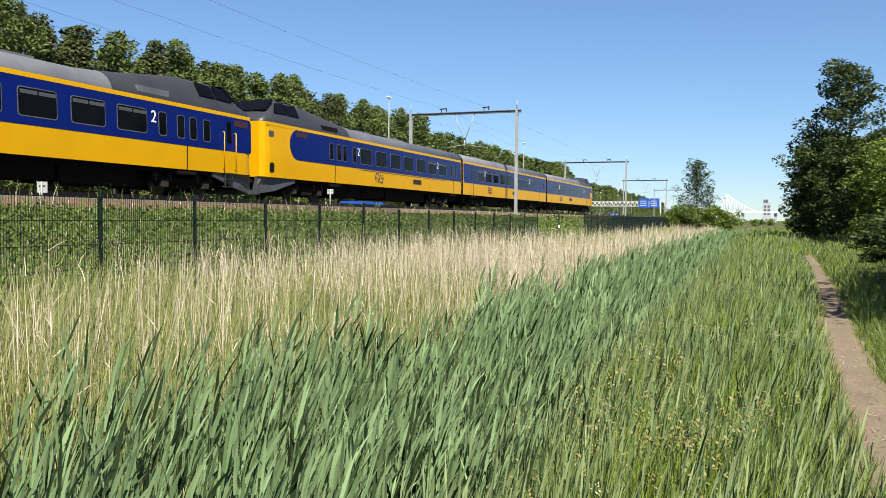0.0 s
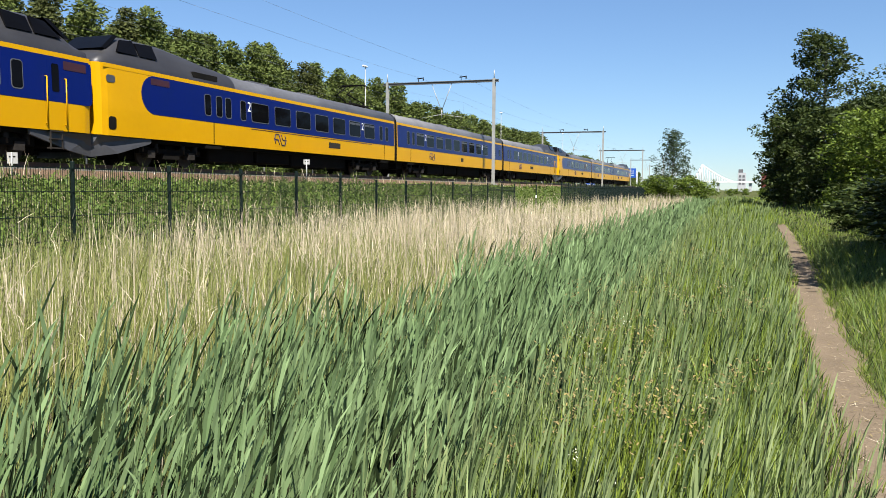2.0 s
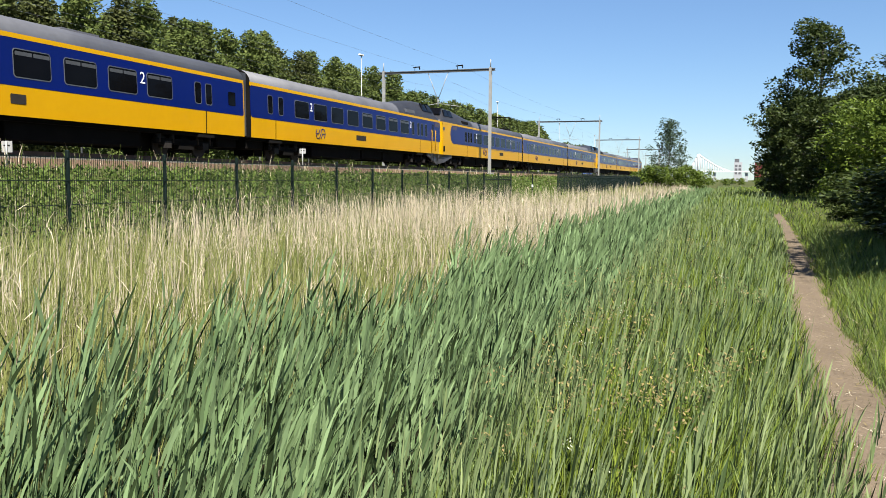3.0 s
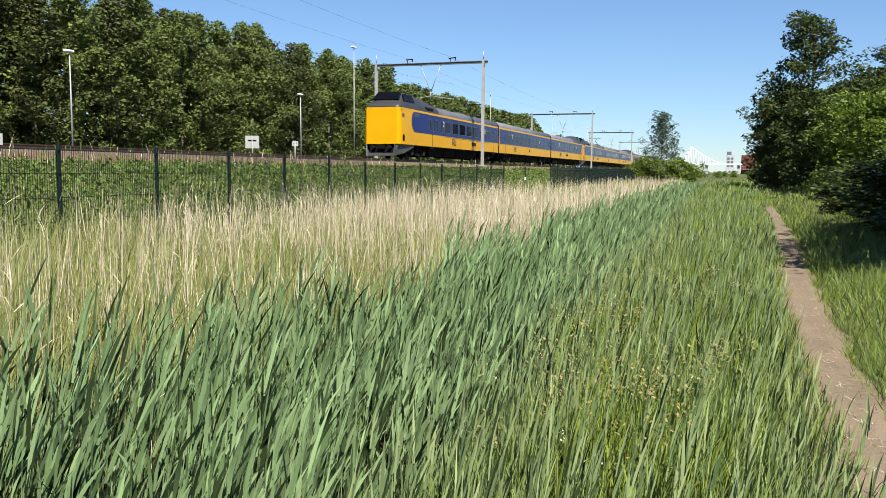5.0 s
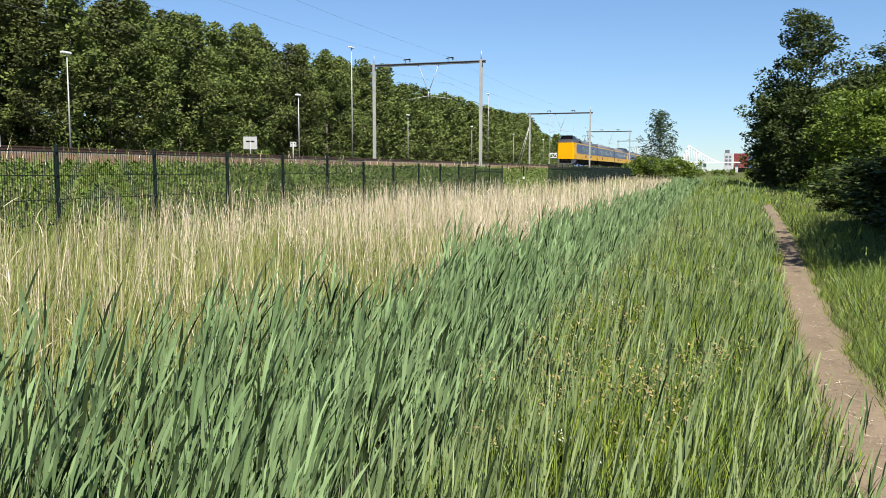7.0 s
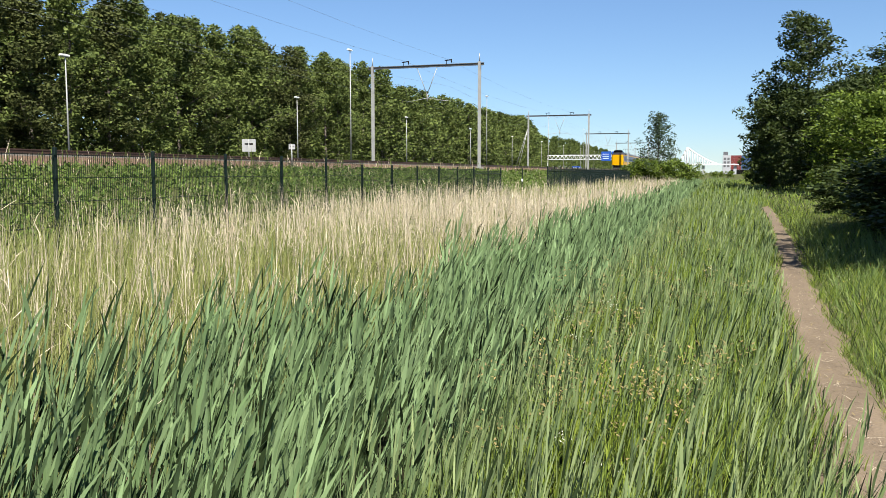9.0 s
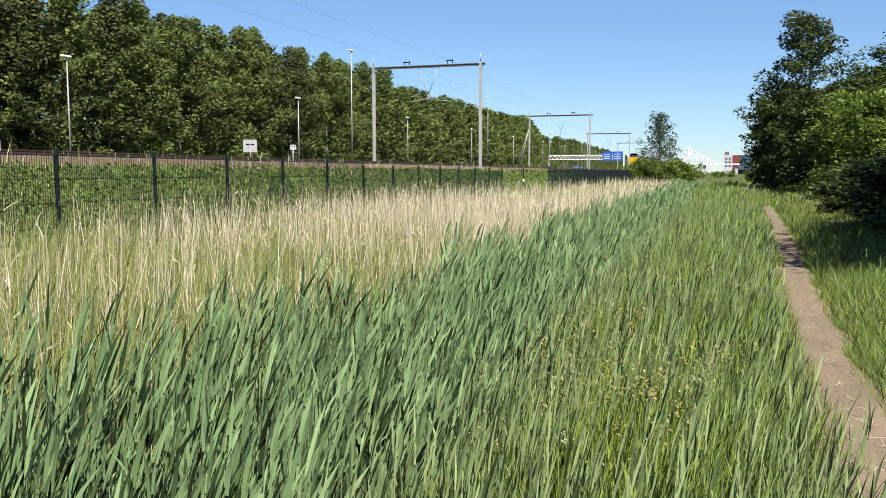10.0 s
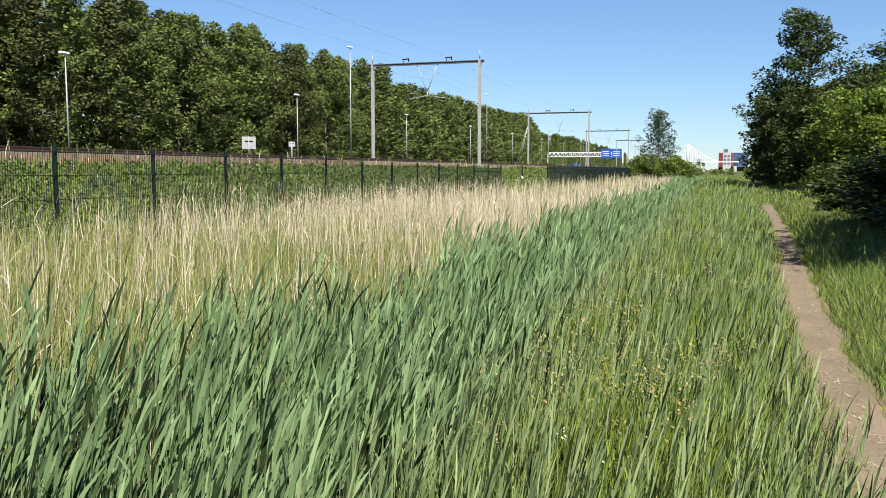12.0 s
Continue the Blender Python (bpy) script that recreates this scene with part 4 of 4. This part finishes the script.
def make_bank():
    """Weeds on the railway bank behind the fence, and tufts along the ballast."""
    rng = np.random.default_rng(14)
    edges = [-9, 4, 10, 16, 24, 34, 48, 70, 110, 170]
    for y0, y1 in zip(edges, edges[1:]):
        d = (y0 + y1) / 2
        per, wide = (10, 2.0) if d < 0 else (56, 1.4) if d < 20 else (36, 1.8) if d < 36 else (16, 2.6) if d < 60 else (5, 5)
        x, y = scatter(rng, -18.6, -10.0, y0, y1, per)
        n = len(x)
        patch = np.array([noise.noise((a * 0.5, b * 0.4, 5.0)) for a, b in zip(x, y)])
        sets = []
        for k in range(2):
            sets.append(blades(rng, x + rng.normal(0, .05, n), y + rng.normal(0, .05, n), ground_z(x, y) + rng.uniform(0, 0.18, n), rng.uniform(0.07, 0.18, n), rng.uniform(0.03, 0.06, n) * wide, rng.uniform(0.4, 1.4, n), rng.uniform(0, 6.3, n), rng.uniform(0, 0.6, n), rng.uniform(0, 6.3, n), np.where(patch + rng.normal(0, 0.25, n) > -0.2, 0, 1), 2))
        sets.append(blades(rng, x, y, ground_z(x, y) - 0.02, rng.uniform(0.12, 0.36, n) * (1 + 0.4 * patch), rng.uniform(0.008, 0.014, n) * wide, rng.uniform(0.03, 0.4, n), rng.uniform(0, 6.3, n), rng.uniform(0.1, 0.6, n), rng.uniform(0, 6.3, n), np.where(rng.random(n) < 0.1, 2, 1), 2))
        x, y = scatter(rng, -19.5, -17.8, y0, y1, per * 0.42)
        n = len(x)
        sets.append(blades(rng, x, y, ground_z(x, y), 0.15 + 0.75 * rng.random(n) ** 2.2, rng.uniform(0.008, 0.016, n) * wide, rng.uniform(0.03, 0.3, n), rng.uniform(0, 6.3, n), rng.uniform(0.1, 0.6, n), rng.uniform(0, 6.3, n), np.where(rng.random(n) < 0.25, 2, 3), 2))
        x, y = scatter(rng, -30.5, -28.8, y0, y1, per * 0.5)
        n = len(x)
        sets.append(blades(rng, x, y, ground_z(x, y), rng.uniform(0.2, 0.7, n), rng.uniform(0.015, 0.03, n) * wide, rng.uniform(0.03, 0.3, n), rng.uniform(0, 6.3, n), rng.uniform(0.1, 0.6, n), rng.uniform(0, 6.3, n), np.full(n, 3), 2))
        bed("bank_weeds", "low green weeds and grass on the railway bank", sets, (M_WEED, M_BANK, M_DRY, M_BANK), y0)


make_bank()


# ---- trees ----
def leaf_cards(rng, centres, radius, count, size):
    """Small bent leaf sprays round clump centres."""
    k = rng.integers(0, len(centres), count)
    d = rng.normal(0, 1, (count, 3))
    d /= np.linalg.norm(d, axis=1)[:, None]
    p = centres[k] + d * (radius[k] * rng.uniform(0.35, 1.0, count) ** 0.6)[:, None] * np.array([1, 1, 0.75])
    u = rng.normal(0, 1, (count, 3))
    u[:, 2] *= 0.5
    u /= np.linalg.norm(u, axis=1)[:, None]
    w = np.cross(u, d + rng.normal(0, 0.5, (count, 3)))
    w /= np.linalg.norm(w, axis=1)[:, None] + 1e-6
    s = size * rng.uniform(0.6, 1.4, count)[:, None]
    v = np.stack([p - u * s, p - w * s * 0.45, p + u * s, p + w * s * 0.45], 1)
    q = np.arange(count * 4).reshape(-1, 4)
    return v.reshape(-1, 3), q


def tree(name, label, seed, height, spread, leaf, count, size, low=0.15, form="poplar", group="", trunk=0.16, sides=5):
    rng = np.random.default_rng(seed)
    t = thing(name, pose(0, 0, 0), label, "tree", group)
    bm = bmesh.new()
    lean = Vector((rng.normal(0, 0.25), rng.normal(0, 0.25), 0))
    p = Vector((0, 0, -0.1))
    n = 7
    axis = [p]
    for k in range(1, n + 1):
        axis.append(Vector((lean.x * k / n + rng.normal(0, 0.08), lean.y * k / n + rng.normal(0, 0.08), height * 0.94 * k / n)))
    for k in range(n):
        r = trunk * (1 - k / (n + 0.6)) + 0.015
        tube(bm, axis[k], axis[k + 1], r, trunk * (1 - (k + 1) / (n + 0.6)) + 0.015, n=7)
    centres, radius = [], []
    limbs = 26 if form != "bush" else 14
    for k in range(limbs):
        f = low + (0.97 - low) * (k + 0.5) / limbs
        i = min(n - 1, int(f * n / 0.98))
        a = axis[i].lerp(axis[i + 1], min(1, f * n - i))
        ang = k * 2.4 + rng.normal(0, 0.3)
        if form == "poplar":
            reach = spread * (0.55 + 0.45 * math.sin(min(1, f * 1.25) * math.pi)) * rng.uniform(0.65, 1.1) * (1.15 - 0.95 * f ** 2.6)
            rise = 0.55
        elif form == "alder":
            reach = spread * (0.72 + 0.28 * math.sin(f * math.pi)) * rng.uniform(0.55, 1.1) * (1.1 - 0.55 * f ** 4)
            rise = 0.45
        elif form == "cone":
            reach = spread * (1.05 - f) ** 0.8 * rng.uniform(0.6, 1.15) + 0.2
            rise = 0.25
        else:
            reach = spread * math.sqrt(max(0.05, 1 - (2 * f - 0.9) ** 2)) * rng.uniform(0.6, 1.1)
            rise = 0.4
        tip = a + Vector((math.cos(ang) * reach, math.sin(ang) * reach, reach * rise))
        tube(bm, a, tip, trunk * 0.32 * (1 - f * 0.6), 0.012, n=sides)
        for j in range(4):
            g = 0.3 + 0.7 * j / 3
            c = a.lerp(tip, g)
            centres.append((c.x + rng.normal(0, 0.2), c.y + rng.normal(0, 0.2), c.z + rng.normal(0, 0.25)))
            radius.append((0.32 + 0.30 * (1 - abs(g - 0.6))) * spread ** 0.6 * rng.uniform(0.55, 1.05))
    centres.append(tuple(axis[-1]))
    radius.append(0.5)
    part("trunk", bm, M_BARK, t)
    v, q = leaf_cards(rng, np.array(centres), np.array(radius), count, size)
    part("crown", mesh_from("crown", v, q, (leaf,)), None, t)
    return t


def make_woods():
    rng = random.Random(5)
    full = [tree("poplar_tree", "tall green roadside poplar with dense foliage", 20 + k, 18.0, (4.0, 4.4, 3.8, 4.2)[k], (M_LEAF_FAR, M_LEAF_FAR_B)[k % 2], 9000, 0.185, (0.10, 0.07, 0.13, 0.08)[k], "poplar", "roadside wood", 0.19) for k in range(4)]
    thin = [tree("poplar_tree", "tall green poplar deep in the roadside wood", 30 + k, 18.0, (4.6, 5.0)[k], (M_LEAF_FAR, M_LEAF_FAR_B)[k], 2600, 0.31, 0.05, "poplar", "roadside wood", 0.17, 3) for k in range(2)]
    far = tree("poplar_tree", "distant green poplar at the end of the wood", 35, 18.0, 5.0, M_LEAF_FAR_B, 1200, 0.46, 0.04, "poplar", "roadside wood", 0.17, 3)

    def line(y):
        return float(np.interp(y, [0, 230, 420, 900], [-54, -54, -84, -84]))

    def skyline(y):
        return float(np.interp(y, [30, 55, 72, 86, 95, 104, 127, 145, 170, 200, 215, 300, 420, 480, 670, 850], [17.8, 18.8, 18.3, 19.3, 19.2, 18.3, 18.5, 17.6, 17.6, 17.2, 17.2, 20.6, 20.5, 22.5, 21.0, 18]))
    spots = []
    y = 27.0
    while y < 840:
        spots.append((line(y) + rng.uniform(-1.3, 1.3), y + rng.uniform(-0.8, 0.8), skyline(y) * rng.uniform(0.92, 1.02), y < 122))
        y += 3.5 if y < 150 else 4.4 if y < 250 else 9.0
    y = 29.0
    while y < 250:
        spots.append((line(y) - 6 + rng.uniform(-1, 1), y + rng.uniform(-1, 1), skyline(y) * rng.uniform(0.97, 1.03), False))
        y += 5.2
    y = 32.0
    while y < 190:
        spots.append((line(y) - 12 + rng.uniform(-1, 1), y + rng.uniform(-1, 1), skyline(y) * rng.uniform(0.95, 1.02), False))
        y += 5.0
    first = {}
    for x, y, h, near in spots:
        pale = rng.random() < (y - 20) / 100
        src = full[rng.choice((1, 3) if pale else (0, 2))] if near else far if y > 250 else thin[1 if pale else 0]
        m = pose(x, y, 0.85, 0, 0, rng.uniform(0, 360))
        if src.name in first:
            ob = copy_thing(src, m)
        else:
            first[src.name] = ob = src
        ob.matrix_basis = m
        ob.scale = (0.5 + h / 36, 0.5 + h / 36, h / 17.6)
    # undergrowth at the foot of the wood
    u = tree("understorey_bush", "dark green bush under the roadside poplars", 37, 3.6, 2.6, M_LEAF_FAR, 1000, 0.20, 0.02, "bush", "wood undergrowth", 0.06)
    y, k = 30.0, 0
    while y < 230:
        m = pose(line(y) + (-4.5, -2.6, -5.5)[k % 3], y, 0.85, 0, 0, rng.uniform(0, 360))
        ob = u if k == 0 else copy_thing(u, m)
        ob.matrix_basis = m
        z = rng.uniform(0.75, 1.25)
        ob.scale = (1.1, 1.1, z)
        y += 3.0 + y / 60
        k += 1


make_woods()


def make_near_trees():
    a = tree("alder_tree", "tall airy alder with dark green leaves beside the path", 40, 16.2, 4.5, M_LEAF_NEAR, 14000, 0.165, 0.05, "alder", "trees by the path", 0.22)
    a.matrix_basis = pose(8.2, 81.8, 0.2)
    for x, y, s, r in ((12.4, 84, 0.66, 80), (15.2, 79, 0.97, 200), (7.0, 92, 0.7, 260), (19.5, 74, 0.9, 30)):
        o = copy_thing(a, pose(x, y, 0.2, 0, 0, r))
        o.scale = (s, s, s)
    e = tree("round_tree", "dense dark green tree with branches to the ground", 44, 8.9, 3.1, M_LEAF_NEAR, 9500, 0.165, 0.03, "round", "trees by the path", 0.16)
    e.matrix_basis = pose(4.9, 80, 0.2)
    for x, y, s, r in ((7.2, 72, 0.95, 50), (9.2, 66, 0.95, 120), (12.0, 70, 1.1, 220), (5.4, 90, 0.75, 290), (15, 62, 1.1, 90), (6.2, 100, 1.0, 15)):
        o = copy_thing(e, pose(x, y, 0.2, 0, 0, r))
        o.scale = (s, s, s)
    b = tree("bushy_tree", "young bright green tree with low branches", 41, 6.3, 2.5, M_LEAF_BRIGHT, 8500, 0.125, 0.04, "round", "trees by the path", 0.10)
    b.matrix_basis = pose(9.5, 55, 0.25)
    for x, y, s, r in ((8.6, 62, 1.1, 70), (12.4, 58, 1.3, 160), (11.0, 45, 0.72, 20), (8.6, 36.5, 0.8, 200), (9.5, 29.5, 1.0, 260), (13, 34, 1.2, 30), (5.9, 14.6, 1.25, 220), (7.6, 18.8, 1.3, 300), (10.5, 13.0, 1.3, 100), (12.0, 24, 1.35, 140)):
        o = copy_thing(b, pose(x, y, 0.25, 0, 0, r))
        o.scale = (s, s, s)
    h = tree("hazel_bush", "broad dense green bush beside the footpath", 46, 3.2, 2.2, M_LEAF_NEAR, 8500, 0.105, 0.02, "bush", "bushes by the path", 0.07)
    h.matrix_basis = pose(4.6, 21.5, 0.2)
    h.scale = (1, 1, 0.55)
    for x, y, s, r in ((5.5, 25.5, 1.15, 100), (6.8, 31.0, 1.2, 190), (4.9, 18.0, 0.9, 280), (4.7, 34.0, 0.6, 40)):
        o = copy_thing(h, pose(x, y, 0.2, 0, 0, r))
        o.scale = (s, s, s * 0.52)
    c = tree("young_tree", "slim grey-green young tree with airy top", 42, 9.9, 3.2, M_LEAF_BLUE, 6000, 0.13, 0.10, "cone", "", 0.14)
    c.matrix_basis = pose(-7.0, 113, 0.0)
    d = tree("shrub", "low dense green shrub", 43, 3.4, 2.6, M_LEAF_BRIGHT, 3200, 0.16, 0.02, "bush", "shrubs", 0.06)
    d.matrix_basis = pose(-5.2, 110, -0.3)
    for x, y, s, r in ((-8.6, 112, 0.95, 100), (-3.4, 112, 0.8, 200), (-10.4, 116, 0.8, 250), (6.9, 56, 0.5, 30), (6.8, 47, 0.4, 130), (7.6, 36, 0.45, 230), (0.5, 250, 0.55, 0), (5, 262, 0.6, 50), (9, 240, 0.6, 90), (-5, 300, 0.65, 20), (14, 280, 0.8, 150), (-10, 330, 0.7, 70), (3, 330, 0.6, 10)):
        o = copy_thing(d, pose(x, y, 0.0, 0, 0, r))
        o.scale = (s, s, s)


make_near_trees()


# ---- distance: bridge, blocks, motorway gantry ----
def make_distance():
    t = thing("white_bridge", pose(0, 0, 0), "distant white suspension bridge with vertical hangers", "bridge")
    yb = 745
    bm = bmesh.new()
    box(bm, -60, yb, 8.3, 21, yb + 6, 9.3)
    part("deck", bm, M_WHITE, t)
    bm = bmesh.new()
    pts = []
    for k in range(13):
        f = k / 12
        pts.append((-21.5 + 25 * f, 9.4 + 14 * (1 - f) ** 1.35))
    for k in range(4):
        pts.insert(0, (-21.5 - 1.8 * (k + 1), 23.4 - 3.5 * (k + 1)))
    for (x0, z0), (x1, z1) in zip(pts, pts[1:]):
        tube(bm, (x0, yb + 2, z0), (x1, yb + 2, z1), 0.7, n=5)
    part("main_cable", bm, M_WHITE, t)
    for x, z in pts:
        bm = bmesh.new()
        tube(bm, (x, yb + 2, 9.0), (x, yb + 2, z), 0.42 if abs(x + 21.5) > 0.1 else 0.8, n=5)
        part("hanger", bm, M_WHITE, t)
    for x in (-40, -8, 18):
        bm = bmesh.new()
        box(bm, x - 1.2, yb + 2, 0.2, x + 1.2, yb + 4, 7.9)
        part("pier", bm, M_FARGREY, t)
    b = thing("white_building", pose(11.6, 780, 0.3), "distant white block with dark windows", "building")
    bm = bmesh.new()
    box(bm, -3.4, 0, 0, 3.4, 12, 17)
    part("wall", bm, M_FARGREY, b)
    bm = bmesh.new()
    box(bm, -3.0, 0.2, 17, 0.8, 11, 20)
    part("roof", bm, M_ROOF, b)
    for k in range(2):
        for j in range(3):
            bm = bmesh.new()
            box(bm, -2.6 + 3.0 * k, -0.15, 6.4 + 3.2 * j, -0.6 + 3.0 * k, 0.05, 8.4 + 3.2 * j)
            part("window", bm, M_ROOF, b)
    global barge
    barge = thing("container_barge", pose(0, 800, 0), "distant barge with red and blue container stacks", "barge")
    for k, m in enumerate((M_TRUCKRED, M_TRUCKRED, M_BOXBLUE, M_BOXBLUE)):
        for j in range(5):
            bm = bmesh.new()
            box(bm, 6.4 * k, 0, 4.6 + 2.6 * j, 6.4 * k + 6.2, 5, 7.1 + 2.6 * j)
            part("container", bm, m, barge)
    bm = bmesh.new()
    box(bm, 0, -1, 0.4, 30, 7, 4.5)
    part("hull", bm, M_UNDER, barge)
    g = thing("motorway_gantry", pose(0, 400, 0.8), "white lattice motorway gantry with blue direction signs", "gantry")
    for x in (-77, -41):
        bm = bmesh.new()
        box(bm, x - 0.25, -0.25, 0, x + 0.25, 0.25, 9.4)
        part("leg", bm, M_WHITE, g)
    bm = bmesh.new()
    for z in (7.2, 9.2):
        box(bm, -77, -0.5, z, -41, -0.3, z + 0.3)
        box(bm, -77, 0.3, z, -41, 0.5, z + 0.3)
    for k in range(18):
        x = -77 + 2 * k
        tube(bm, (x, -0.4, 7.3), (x + 1, -0.4, 9.3), 0.12, n=4)
        tube(bm, (x + 1, -0.4, 9.3), (x + 2, -0.4, 7.3), 0.12, n=4)
    part("truss", bm, M_WHITE, g)
    for x0, x1 in ((-51, -46.5), (-46, -41.5)):
        bm = bmesh.new()
        box(bm, x0, -0.8, 6.6, x1, -0.6, 11.0)
        sg = part("blue_sign", bm, M_SIGNBLUE, g)
        bm = bmesh.new()
        for j in range(3):
            box(bm, x0 + 0.6, -0.86, 7.6 + j * 1.0, x1 - 1.0, -0.81, 7.85 + j * 1.0)
        part("lettering", bm, M_WHITE, sg)
    s = thing("blue_road_sign", pose(-52, 330, 0.9), "blue motorway direction board on two posts", "sign")
    bm = bmesh.new()
    box(bm, -1.8, 0, 0.6, 1.8, 0.12, 3.4)
    part("board", bm, M_SIGNBLUE, s)
    bm = bmesh.new()
    for k in range(4):
        box(bm, -1.3 + 0.8 * k, -0.05, 1.0, -1.1 + 0.8 * k, -0.01, 2.9)
    part("lettering", bm, M_WHITE, s)
    for x in (-1.4, 1.4):
        bm = bmesh.new()
        tube(bm, (x, 0.2, 0), (x, 0.2, 3.4), 0.08)
        part("pole", bm, M_GALV, s)


make_distance()


# ---- traffic on the motorway ----
def make_van(name, label, length, paint):
    t = thing(name, pose(-37, 0, 1.02), label, "van", "motorway traffic")
    bm = bmesh.new()
    box(bm, -1.05, -length / 2, 0.45, 1.05, length / 2 - 1.4, 2.30)
    bmesh.ops.bevel(bm, geom=bm.edges[:], offset=0.08, segments=2, affect="EDGES")
    part("body", bm, paint, t)
    bm = bmesh.new()
    box(bm, -1.0, length / 2 - 1.5, 0.45, 1.0, length / 2, 2.1)
    bmesh.ops.bevel(bm, geom=bm.edges[:], offset=0.2, segments=3, affect="EDGES")
    part("cab", bm, paint, t)
    bm = bmesh.new()
    box(bm, -1.01, length / 2 - 1.0, 1.45, 1.01, length / 2 - 0.35, 2.05)
    part("cab_window", bm, M_GLASS, t)
    for x in (-0.95, 0.95):
        for y in (-length / 2 + 1.0, length / 2 - 0.9):
            bm = bmesh.new()
            tube(bm, (x - 0.12, y, 0.38), (x + 0.12, y, 0.38), 0.38, n=16)
            part("wheel", bm, M_UNDER, t)
    return t


blue_truck = make_van("box_van", "blue box van on the motorway", 7.0, M_SIGNBLUE)

# ---- what moves ----
def motions():
    for ob, start in TRAIN:
        walk(ob, [(t, pose(TRACK_A, start + SPEED * t + GAIN * t * t / 2, RAIL)) for t in range(13)])
    walk(blue_truck, [(t, pose(-37, 39.5 - 24 * (t - 1.5), 1.02)) for t in (0.0, 6.0, 12.0)])
    walk(barge, [(t, pose(20 + 2.4 * (5.6 - t), 800, 0)) for t in (0.0, 6.0, 12.0)])
    for k, (ob, x0, y0, amount) in enumerate(swaying):
        rows = []
        for j in range(25):
            t = j * 0.5
            gust = math.sin(1.9 * t - y0 * 0.8) + 0.5 * math.sin(3.3 * t + k) + (0.9 if t > 7.5 else 0.0) * math.sin(0.7 * t)
            rows.append((t, pose(x0, y0, 0, 0.5 * amount * math.sin(2.3 * t + k), 1.3 * amount * gust * 0.6, 0)))
        walk(ob, rows)


motions()
